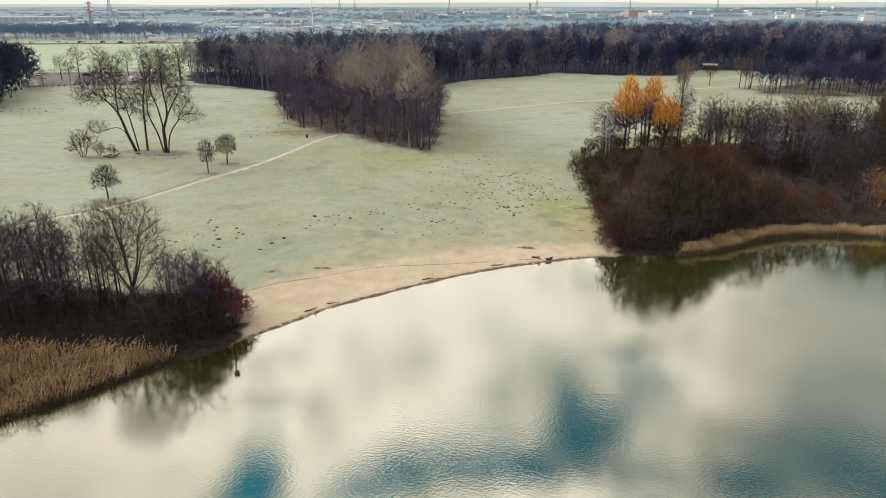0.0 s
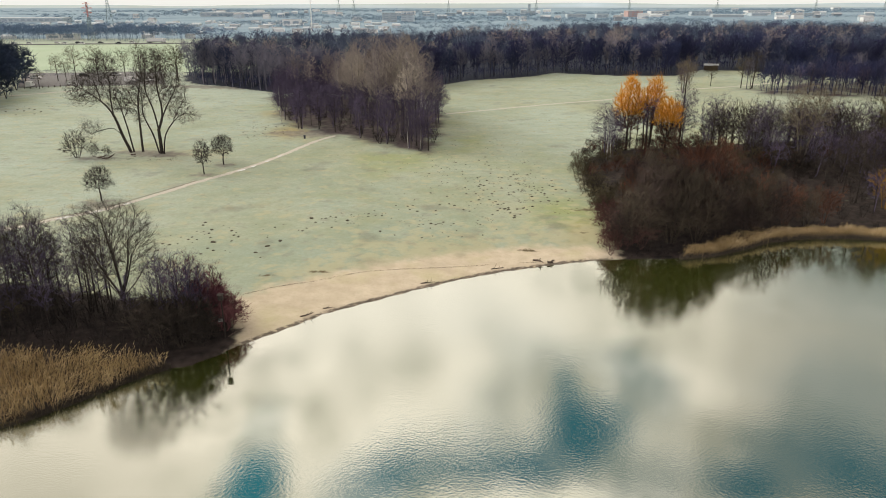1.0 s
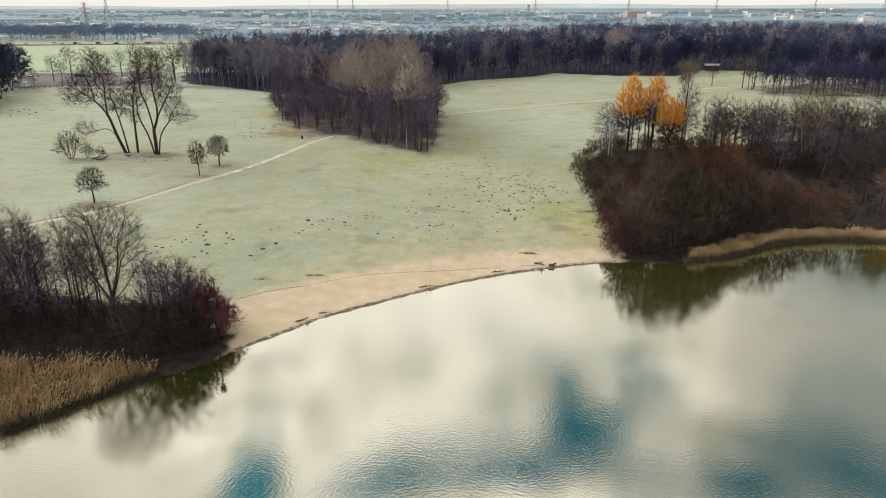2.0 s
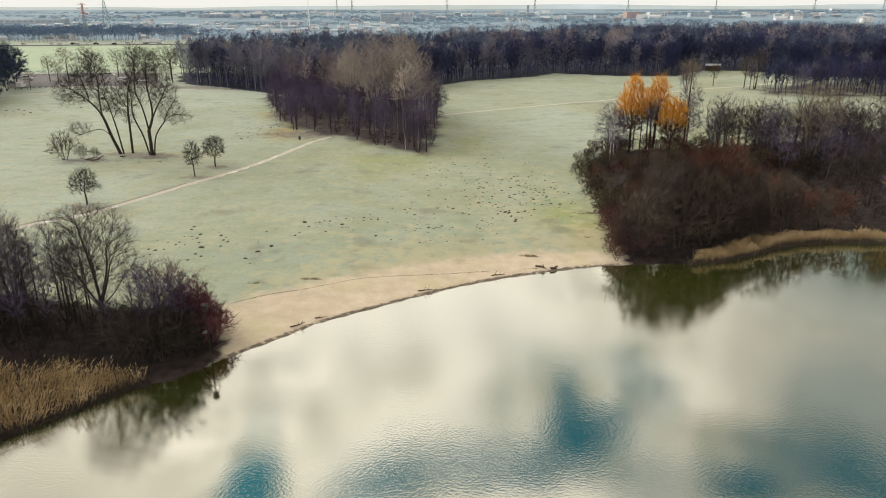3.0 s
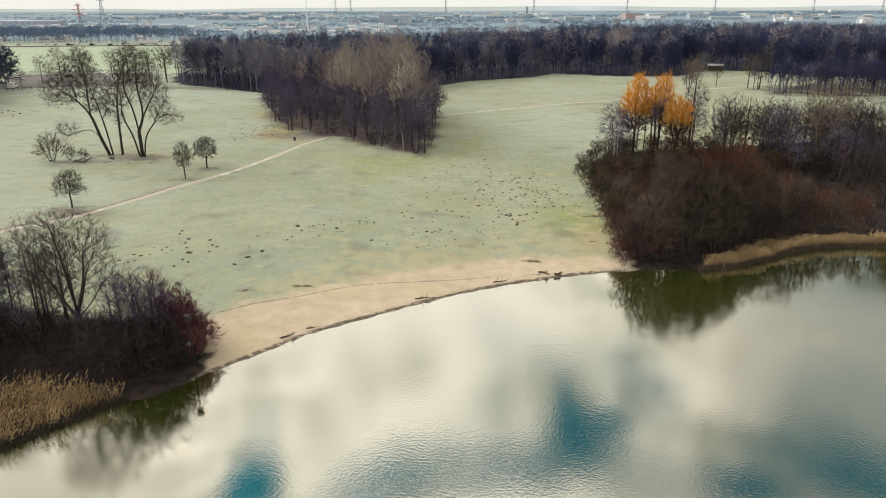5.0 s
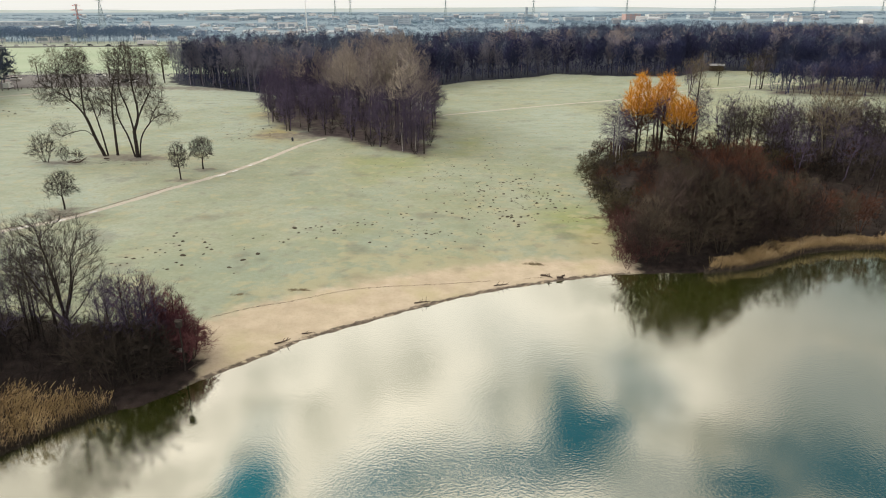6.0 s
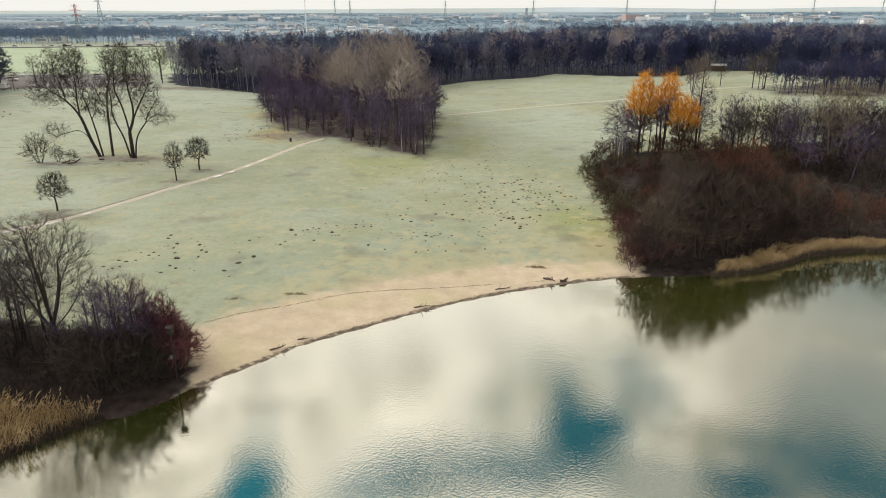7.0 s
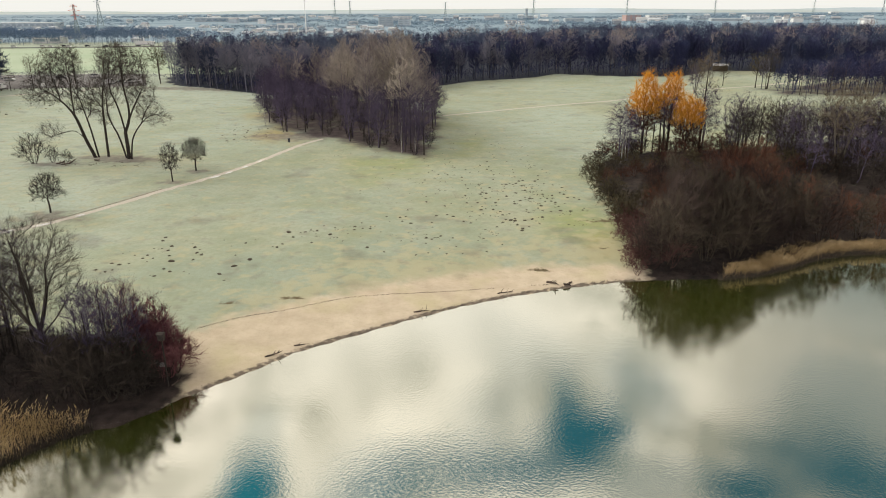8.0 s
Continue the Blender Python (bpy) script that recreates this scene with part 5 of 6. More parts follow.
WOODSIDE = [sprout("woodside_tree", ("bare tree at the edge of the wood, coloured blue-grey for haze", "bare dusky purple tree at the edge of the wood", "bare pale grey-brown tree at the edge of the wood")[k], "tree", (BARK_DUSK, BARK_DUSK, BARK_DUSK)[k], (FAR_EDGE, FAR_WOOD, FAR_STAND)[k], seed=171 + k, r=0.24, tip=0.03, twigs=4, twig_len=1.5, twig=0.04, sweep=0.2,
                   count=300, step=0.95, reach=6, kill=0.9, lift=0.2, **upright(171 + k, 18, (9.5, 8.5, 7.5)[k], (0.1, 0.2, 0.28)[k], 1 + k % 2, 0.6)) for k in range(3)]
side_mix = random.Random(83)
FRONT = [p for p in grid_places(21, WOODS, 5.4, (0.3, 11)) if p[1] < 400 and -108 < p[0] < 260][:230]
for x, y in FRONT:
    stand(WOODSIDE[(2 if side_mix.random() < 0.75 else 1) if x < -30 and side_mix.random() < 0.92 else (0, 0, 1, 2)[side_mix.randrange(4)]], x, y, side_mix.uniform(0.72, 1.08), rng=side_mix)
for x, y in scatter(side_mix, STAND, 4.2, 56):
    stand(WOODSIDE[(1, 2, 1, 0)[side_mix.randrange(4)]], x, y, side_mix.uniform(0.55, 0.82), rng=side_mix)

near = grid_places(1, WOODS, 6.6, (9, 22))
edge_mix = random.Random(3)
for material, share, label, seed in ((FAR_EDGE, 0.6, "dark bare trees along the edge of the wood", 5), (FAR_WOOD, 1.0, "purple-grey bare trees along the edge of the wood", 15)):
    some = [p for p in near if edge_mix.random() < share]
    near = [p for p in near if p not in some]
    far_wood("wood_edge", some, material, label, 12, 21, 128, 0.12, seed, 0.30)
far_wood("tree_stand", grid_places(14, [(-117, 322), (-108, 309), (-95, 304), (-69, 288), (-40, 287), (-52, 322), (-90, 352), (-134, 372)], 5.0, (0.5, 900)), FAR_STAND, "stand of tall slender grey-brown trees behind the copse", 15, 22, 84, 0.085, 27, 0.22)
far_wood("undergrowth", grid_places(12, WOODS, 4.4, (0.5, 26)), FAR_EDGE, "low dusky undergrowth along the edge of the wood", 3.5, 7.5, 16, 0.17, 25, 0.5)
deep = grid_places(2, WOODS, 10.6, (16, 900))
for material, share, label, seed, low, high in ((FAR_PALE, 0.07, "pale tan crowns among the far wood", 9, 18, 24), (FAR_BLUE, 0.26, "bare crowns of the far wood, coloured blue-grey for haze", 16, 17, 23), (FAR_WOOD, 1.0, "bare purple-brown canopy of the far wood", 6, 10, 23)):
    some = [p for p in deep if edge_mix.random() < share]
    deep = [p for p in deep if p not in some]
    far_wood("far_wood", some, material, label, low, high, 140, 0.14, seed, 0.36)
far_wood("tree_stand", grid_places(3, STAND, 4.4, (2, 100)), FAR_EDGE, "stand of slender bare trees beside the meadow", 7, 15, 96, 0.08, 7, 0.28)
far_wood("undergrowth", grid_places(13, STAND, 4.0, (1, 100)), FAR_GREY, "low dusky undergrowth below the stand of trees", 2, 4.5, 14, 0.1, 28, 0.6)
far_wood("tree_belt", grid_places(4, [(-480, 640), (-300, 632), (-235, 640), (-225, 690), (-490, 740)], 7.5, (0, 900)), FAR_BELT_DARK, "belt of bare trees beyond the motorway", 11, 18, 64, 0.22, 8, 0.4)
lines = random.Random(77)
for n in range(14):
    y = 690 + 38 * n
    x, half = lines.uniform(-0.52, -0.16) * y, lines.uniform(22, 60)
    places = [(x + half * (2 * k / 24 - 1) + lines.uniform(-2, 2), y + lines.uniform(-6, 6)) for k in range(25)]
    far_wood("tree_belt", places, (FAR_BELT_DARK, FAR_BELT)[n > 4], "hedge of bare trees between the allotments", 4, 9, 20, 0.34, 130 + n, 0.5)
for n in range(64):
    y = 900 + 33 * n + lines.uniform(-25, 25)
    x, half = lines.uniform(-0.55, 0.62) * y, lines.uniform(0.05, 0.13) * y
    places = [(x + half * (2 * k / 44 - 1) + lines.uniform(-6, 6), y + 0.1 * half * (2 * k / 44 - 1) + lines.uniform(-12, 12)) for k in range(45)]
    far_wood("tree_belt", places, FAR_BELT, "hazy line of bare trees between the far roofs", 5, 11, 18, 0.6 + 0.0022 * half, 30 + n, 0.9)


# ---- lake edge ----
def reed_bed(label, outline, count, seed, tall):
    r2 = random.Random(seed)
    xs, ys = [p[0] for p in outline], [p[1] for p in outline]
    g = Geo()
    k = np.random.default_rng(seed)
    x, y = k.uniform(min(xs), max(xs), count * 6), k.uniform(min(ys), max(ys), count * 6)
    ok = within(outline, x, y) > 0
    x, y = x[ok][:count], y[ok][:count]
    for px, py, pz in zip(x, y, np.maximum(ground_z(x, y), -0.3)):
        tuft = 0.5 + 0.25 * math.sin(px * 0.9 + 2 * math.sin(py * 0.7)) * math.sin(py * 1.1) + 0.5 * noise.noise(Vector((px * 0.38, py * 0.38, seed)))
        h = tall * max(0.3, 0.42 + 0.62 * tuft + 0.22 * r2.random())
        blow = noise.noise(Vector((px * 0.22, py * 0.22, seed + 9))) * 0.55
        foot = Vector((px, py, pz - 0.1))
        tip = foot + Vector((r2.gauss(0.15 + blow, 0.24), r2.gauss(blow * 0.5, 0.24), 1)) * h
        g.spike(foot, tip, 0.018)
        if r2.random() < 0.6:
            m = foot.lerp(tip, 0.84)
            g.spike(m, tip + Vector((r2.uniform(-0.05, 0.25), r2.uniform(-0.1, 0.1), 0.02)), 0.05)
        m = foot.lerp(tip, r2.uniform(0.3, 0.7))
        g.spike(m, m + Vector((r2.gauss(0, 0.4), r2.gauss(0, 0.4), r2.uniform(0.1, 0.7))), 0.02)
    tagged(new("reed_bed", g.mesh("reed_bed", REED)), label, "reeds", kind="stuff")


reed_bed("golden dry reeds along the left bank of the lake", [(-95, 40), (-60, 51.5), (-45.3, 58.6), (-40, 62.6), (-36.6, 66.2), (-33.5, 69.6), (-31.4, 71.2), (-33.5, 72.4), (-38, 71.2), (-41, 72.6), (-45, 71.0), (-50, 72), (-60, 69), (-95, 60)], 17000, 3, 2.4)
reed_bed("golden dry reeds fringing the far bank", [(38.8, 106.4), (45, 107.9), (51, 110.8), (56.2, 114.0), (62.4, 116.1), (70.6, 116.6), (78.8, 115.4), (100, 112.8), (140, 108.2), (140, 110), (100, 114.6), (79, 117.6), (70, 118.8), (61.5, 118.4), (55, 117.2), (50, 114), (45, 111.0), (40.5, 108.4)], 8000, 4, 1.75)


def reed_stubble(label, line, count, seed):
    """Short dark stems added before the reeds, standing in for shade there."""
    r2, g, pts = random.Random(seed), Geo(), smooth_line(line, 0.3)
    for _ in range(count):
        k = r2.randrange(len(pts))
        x, y = pts[k][0] + r2.gauss(0, 0.15), pts[k][1] + r2.gauss(0.15, 0.22)
        foot = Vector((x, y, min(on_ground(x, y), 0.1) - 0.1))
        g.spike(foot, foot + Vector((r2.gauss(0, 0.12), r2.gauss(0, 0.12), r2.uniform(0.5, 1.5))), 0.045)
    tagged(new("reed_stubble", g.mesh("reed_stubble", DRIFT)), label, "reeds", kind="stuff")


reed_stubble("added dark stems imitating shade before the far reeds", [(38.8, 106.2), (45, 107.6), (51, 110.5), (56.2, 113.7), (62.4, 115.8), (70.6, 116.3), (78.8, 115.1), (100, 112.5), (130, 109)], 5200, 8)
reed_stubble("added dark stems imitating shade before the near reeds", [(-62, 50.6), (-45.3, 58.3), (-40, 62.3), (-36.6, 65.9), (-33.5, 69.3), (-31.4, 70.9)], 3200, 9)


def clod(seed, r, h):
    """A low crumbly heap."""
    r2 = random.Random(seed)
    g = Geo()
    rings, n = ((1.0, 0.0), (0.78, 0.5), (0.42, 0.9)), 8
    for f, z in rings:
        g.v += [Vector((math.cos(6.283 * i / n) * r * f * r2.uniform(0.75, 1.2), math.sin(6.283 * i / n) * r * f * r2.uniform(0.75, 1.2), (h * z * r2.uniform(0.8, 1.2) if z else -0.05))) for i in range(n)]
    g.v.append(Vector((0, 0, h)))
    for k in range(2):
        g.f += [(k * n + i, k * n + (i + 1) % n, (k + 1) * n + (i + 1) % n, (k + 1) * n + i) for i in range(n)]
    g.f += [(2 * n + i, 2 * n + (i + 1) % n, 3 * n) for i in range(n)]
    return g


CLODS = [clod(k, 0.34, 0.17).mesh("molehill", MOULD) for k in range(4)]


def molehill(x, y, size, rng):
    ob = tagged(new("molehill", CLODS[rng.randrange(4)]), "small heap of dark fresh earth on the meadow", "molehill", "molehills on the meadow")
    ob.matrix_basis = Matrix.LocRotScale((x, y, on_ground(x, y)), Euler((0, 0, rng.uniform(0, 6.28))), (size * rng.uniform(0.9, 1.5), size, size * 0.9))


rng = random.Random(19)
HEAPS_WEST = [(-47.0, 110.6), (-45.7, 110.1), (-44.5, 110.5), (-45.1, 113.9), (-43.4, 112.6), (-43.2, 113.9), (-41.9, 112.6), (-48.1, 108.1), (-45.8, 108.1), (-46.5, 107.4), (-39.0, 105.7), (-43.5, 121.8), (-43.4, 120.3),
              (-40.9, 115.8), (-39.9, 113.6), (-37.5, 107.3), (-38.7, 108.3), (-36.2, 114.7), (-35.2, 113.8), (-35.8, 111.8), (-30.1, 113.5), (-30.0, 118.8), (-30.3, 106.3)]
HEAPS_MID = [(-22.4, 123.6), (-21.7, 123.9), (-19.9, 124.5), (-19.2, 127.1), (-17.2, 126.1), (-13.9, 125.1), (-14.0, 126.7), (-12.6, 125.7), (-11.4, 125.7), (-11.0, 116.7), (-13.1, 128.7), (-23.2, 121.4), (-19.8, 118.7), (-24.2, 118.2), (-24.7, 116.8)]
HEAPS_EAST = [(-6.8, 131.8), (-6.3, 129.7), (-4.8, 128.6), (-1.2, 120.6), (-0.8, 121.2), (0.2, 122.1), (2.1, 121.2), (1.4, 133.5), (2.4, 132.4), (7.7, 133.8), (8.9, 132.7), (12.3, 133.8), (13.0, 127.5), (18.9, 146.1), (21.4, 143.5), (24.3, 143.9), (23.1, 139.8), (16.3, 149.2), (17.0, 147.8)]
HEAPS_LARGE = [(-41.0, 117.7), (-38.7, 111.3), (-37.3, 117.1), (-29.1, 109.2), (-27.5, 111.7), (-24.4, 123.9), (-17.5, 122.6), (-2.1, 121.2), (12.2, 130.2), (12.9, 129.8)]
for x, y in HEAPS_WEST + HEAPS_MID + HEAPS_EAST:
    molehill(x, y, rng.uniform(0.5, 0.85), rng)
for x, y in HEAPS_LARGE:
    molehill(x, y, rng.uniform(0.95, 1.3), rng)
for x, y in scatter(rng, [(5, 128), (13, 124), (26, 134), (27, 150), (16, 160), (8, 148)], 1.0, 70):
    molehill(x, y, rng.uniform(0.5, 1.0), rng)
for x, y in scatter(rng, [(-14, 132), (2, 126), (20, 152), (27, 172), (14, 180), (-4, 165)], 1.6, 55):
    molehill(x, y, rng.uniform(0.4, 0.75), rng)
for x, y in scatter(rng, [(-28, 116), (6, 112), (12, 120), (-8, 134)], 2.0, 25):
    molehill(x, y, rng.uniform(0.35, 0.6), rng)
for x, y in scatter(rng, [(-165, 230), (-120, 262), (-110, 250), (-150, 215)], 2.5, 20):
    molehill(x, y, rng.uniform(0.9, 1.4), rng)
for x, y in scatter(rng, [(-62, 212), (-50, 222), (-46, 205), (-56, 196)], 1.8, 16):
    molehill(x, y, rng.uniform(0.6, 1.0), rng)


def turf_clods(seed):
    """Crumbs of dark earth scattered in bands over the turf, too many to count."""
    r2, g = random.Random(seed), Geo()
    bands = ((4, 126, 27, 154, 150), (-16, 140, 24, 176, 130), (-26, 119, 10, 127, 60), (-50, 104, -28, 122, 24), (-30, 176, 24, 196, 70), (-64, 196, -46, 222, 70), (-150, 236, -118, 262, 60), (2, 196, 60, 236, 60), (-88, 168, -66, 173, 90))
    for x0, y0, x1, y1, count in bands:
        k = 0
        while k < count:
            x, y = r2.uniform(x0, x1), r2.uniform(y0, y1)
            if math.sin(x * 0.8 + 2 * math.sin(y * 0.31)) * math.sin(y * 0.55 + 0.3 * x) < 0.15:
                continue
            k += 1
            r, z = r2.uniform(0.08, 0.2), on_ground(x, y)
            n, b, w = 6, len(g.v), r2.uniform(1.0, 2.2)
            g.v += [Vector((x + math.cos(6.283 * i / n) * r * w * r2.uniform(0.7, 1.2), y + math.sin(6.283 * i / n) * r * r2.uniform(0.7, 1.2), z - 0.03)) for i in range(n)]
            g.v.append(Vector((x, y, z + r * 0.42)))
            g.f += [(b + i, b + (i + 1) % n, b + n) for i in range(n)]
    tagged(new("turf_clods", g.mesh("turf_clods", MOULD)), "crumbs of dark earth scattered over the frosted turf", "earth", kind="stuff")


turf_clods(61)


def debris(name, label, category, line, count, spread, size, seed, material, keep=0.5):
    """Bits of washed-up stuff along a line."""
    r2, g, pts = random.Random(seed), Geo(), smooth_line(line, 0.4)
    for _ in range(count):
        k = r2.randrange(len(pts) - 1)
        if math.sin(k * 0.13 + seed) + 0.6 * math.sin(k * 0.041) < keep * 2 - 1.3:
            continue
        f = r2.random()
        x, y = pts[k][0] * f + pts[k + 1][0] * (1 - f) + r2.gauss(0, spread), pts[k][1] * f + pts[k + 1][1] * (1 - f) + r2.gauss(0, spread)
        c = Vector((x, y, on_ground(x, y) + size * 0.2))
        d = Vector((r2.gauss(0, 1), r2.gauss(0, 1), 0)).normalized()
        t = Vector((pts[k + 1][0] - pts[k][0], pts[k + 1][1] - pts[k][1], 0)).normalized()
        d = (d * 0.6 + t).normalized() * size * r2.uniform(0.6, 2.2)
        g.tube([c - d, c - d * 0.3 + Vector((0, 0, size * 0.4)), c + d * 0.5 + Vector((0, 0, size * 0.3)), c + d], [size * 0.15, size * 0.6, size * 0.5, size * 0.1], 4)
    tagged(new(name, g.mesh(name, material)), label, category, kind="stuff")


WRACK = [(-27.8, 89.8), (-23.6, 92.8), (-19.0, 94.9), (-12.7, 98.3), (-7.5, 99.9), (1.4, 101.6), (10.6, 103.6), (14.8, 104.2)]
debris("wrack_line", "thin line of dark washed-up reed bits on the beach", "debris", WRACK, 900, 0.07, 0.032, 5, DRIFT, 0.1)
debris("shore_debris", "wet twigs and roots along the water's edge", "debris", [(x, y + 0.35) for x, y in SHORE[8:24]], 900, 0.12, 0.03, 6, DRIFT, 0.1)


def driftwood(x, y, length, r, turn, seed, label, name="driftwood"):
    r2 = random.Random(seed)
    root = thing(name, label, name.replace("_", " "))
    trunk, way = Geo(), Vector((math.cos(radians(turn)), math.sin(radians(turn)), 0.08))
    pts = bend(r2, Vector((0, 0, r * 0.7)), way, length, 5, 0.12, -0.01)
    trunk.tube(pts, [r, r * 1.1, r * 0.9, r * 0.8, r * 0.6, r * 0.2], 7)
    part("log", trunk, WOOD, root, smooth=True)
    for k in range(3):
        b = Geo()
        p, d = along(pts, 0.2 + 0.25 * k)
        q = bend(r2, p, d + Vector((r2.gauss(0, 0.6), r2.gauss(0, 0.6), 0.7)), length * 0.35, 3, 0.2, 0.0)
        b.tube(q, [r * 0.5, r * 0.4, r * 0.3, r * 0.05], 5)
        part("branch", b, WOOD, root, smooth=True)
    root.matrix_basis = pose(x, y, on_ground(x, y))


driftwood(14.6, 104.9, 1.9, 0.14, -35, 1, "dark forked driftwood log on the beach")
driftwood(16.8, 104.1, 1.1, 0.15, 10, 2, "short dark driftwood stump at the water's edge")
driftwood(17.6, 104.5, 0.9, 0.14, 60, 3, "short dark driftwood stump at the water's edge")
driftwood(-3.2, 95.5, 2.2, 0.08, 10, 4, "curved grey branch washed onto the bank")
driftwood(7.6, 101.2, 2.4, 0.07, 20, 5, "thin grey branch washed onto the bank")
driftwood(-16.2, 86.8, 1.7, 0.08, 25, 6, "curved grey branch washed onto the bank")
driftwood(-18.8, 84.2, 2.0, 0.09, 30, 7, "dark root washed onto the bank")
driftwood(-26.6, 78.3, 2.4, 0.06, 50, 8, "pale broken branch under the red shrubs")


for k, (x, y, size, turn) in enumerate(((-85.6, 169.4, 2.6, 8), (-84.2, 169.0, 2.2, -20), (-83.0, 169.8, 1.8, 35), (-79.0, 173.4, 1.6, -10))):
    driftwood(x, y, size, 0.16, turn, 20 + k, "dark fallen log in the rough grass under the old poplars", "fallen_log")


def puddle(x, y, a, b, turn, seed):
    r2, g, n = random.Random(seed), Geo(), 18
    z = on_ground(x, y)
    for k in range(n):
        w = 6.283 * k / n
        u, v = math.cos(w) * a * r2.uniform(0.8, 1.15), math.sin(w) * b * r2.uniform(0.7, 1.2)
        c, s = math.cos(radians(turn)), math.sin(radians(turn))
        px, py = x + u * c - v * s, y + u * s + v * c
        g.v.append(Vector((px, py, on_ground(px, py) + 0.085)))
    g.v.append(Vector((x, y, z + 0.085)))
    g.f = [(k, (k + 1) % n, n) for k in range(n)]
    tagged(new("puddle", g.mesh("puddle", PUDDLE_SKY)), "puddle on the meadow path, painted white for the mirrored sky", "puddle", "puddles on the path")


# white base colour stands in for sky mirrored in the puddles
PUDDLE_SKY = mat("puddle_sky_white", (0.76, 0.77, 0.75), (0.86, 0.86, 0.84), 1.5, 0.15, spec=0.5)
for k, (x, y, a, t) in enumerate(((-47.2, 159.4, 1.5, 62), (-45.4, 163.4, 1.2, 66), (-43.4, 169.0, 0.9, 68), (-70.3, 123.9, 1.7, 46), (-66.0, 127.6, 1.3, 48), (-62.4, 132.6, 0.9, 56), (-41.6, 175.0, 0.7, 70))):
    puddle(x, y, a, 0.4, t, k)


def nest_pole(x, y):
    root = thing("nest_pole", "tall dark post with a wooden box on top at the beach", "pole")
    g = Geo()
    g.tube([Vector((0, 0, -0.2)), Vector((0.02, 0, 3)), Vector((0.0, 0, 5.2))], [0.1, 0.09, 0.07], 8)
    part("post", g, BARK, root, smooth=True)
    g = Geo()
    g.box((-0.28, -0.25, 5.1), (0.28, 0.25, 5.75))
    part("box", g, BARK, root)
    g = Geo()
    g.prism([(-0.36, 5.75), (0.36, 5.75), (0.36, 5.8), (0, 5.92), (-0.36, 5.8)], -0.34, 0.34)
    part("roof", g, BARK, root)
    root.matrix_basis = pose(x, y, on_ground(x, y))


def notice_board(x, y, turn, label, w=0.9, h=0.7):
    root = thing("notice_board", label, "sign")
    for s in (-1, 1):
        g = Geo()
        g.tube([Vector((s * w * 0.42, 0.03, -0.2)), Vector((s * w * 0.42, 0.03, 2.05))], [0.04, 0.04], 6)
        part("post", g, WOOD, root)
    g = Geo()
    g.box((-w / 2, -0.02, 2.0 - h), (w / 2, 0.02, 2.0))
    part("panel", g, WHITE, root)
    root.matrix_basis = pose(x, y, on_ground(x, y), 0, 0, turn)


nest_pole(-26.9, 78.2)
notice_board(-27.6, 79.2, 10, "white notice board among the shrubs by the beach", 0.6, 0.45)
notice_board(-28.5, 79.6, -15, "small white notice board among the shrubs", 0.45, 0.4)


def litter_bin(x, y):
    root = thing("litter_bin", "dark metal litter bin beside the path", "bin")
    g = Geo()
    g.tube([Vector((0, 0, 0)), Vector((0, 0, 0.9))], [0.26, 0.32], 10)
    part("body", g, DARK_PAINT, root, smooth=True)
    g = Geo()
    g.tube([Vector((0, 0, 0.9)), Vector((0, 0, 0.95)), Vector((0, 0, 1.05))], [0.36, 0.36, 0.05], 10)
    part("lid", g, DARK_PAINT, root)
    root.matrix_basis = pose(x, y, on_ground(x, y))


litter_bin(-39.6, 198.0)


# ---- vehicles, car park and motorway ----
def wheels(root, spots, r):
    for x, y in spots:
        g = Geo()
        s = 1 if y > 0 else -1
        g.tube([Vector((x, y - 0.12 * s, r)), Vector((x, y, r)), Vector((x, y + 0.005 * s, r))], [r, r, r * 0.55], 12)
        tyre = part("wheel", g, RUBBER, root)
        g = Geo()
        g.tube([Vector((x, y, r)), Vector((x, y + 0.012 * s, r)), Vector((x, y + 0.018 * s, r))], [r * 0.56, r * 0.52, r * 0.05], 10)
        part("rim", g, STEEL, tyre, "grey metal wheel rim")


def car(label, paint, group):
    root = thing("car", label, "car", group)
    g = Geo()
    low = [(-2.15, 0.3), (2.1, 0.3), (2.2, 0.55), (2.05, 0.78), (1.1, 0.92), (-1.95, 0.95), (-2.2, 0.7)]
    b, k = 0, len(low)
    for y in (-0.85, 0.85):
        g.v += [Vector((x, y, z)) for x, z in low]
    g.f = [tuple(range(k)), tuple(range(2 * k - 1, k - 1, -1))] + [(i, k + i, k + (i + 1) % k, (i + 1) % k) for i in range(k)]
    part("body", g, paint, root)
    g = Geo()
    for x0, x1, z, w in ((-1.85, 1.1, 0.93, 0.8), (-1.35, 0.35, 1.45, 0.62)):
        g.v += [Vector((x0, -w, z)), Vector((x1, -w, z)), Vector((x1, w, z)), Vector((x0, w, z))]
    g.f = [(i, (i + 1) % 4, 4 + (i + 1) % 4, 4 + i) for i in range(4)]
    part("windows", g, GLASS, root)
    g = Geo()
    g.box((-1.36, -0.63, 1.44), (0.36, 0.63, 1.5))
    part("roof", g, paint, root)
    wheels(root, [(x, y) for x in (-1.35, 1.3) for y in (-0.8, 0.8)], 0.32)
    return root


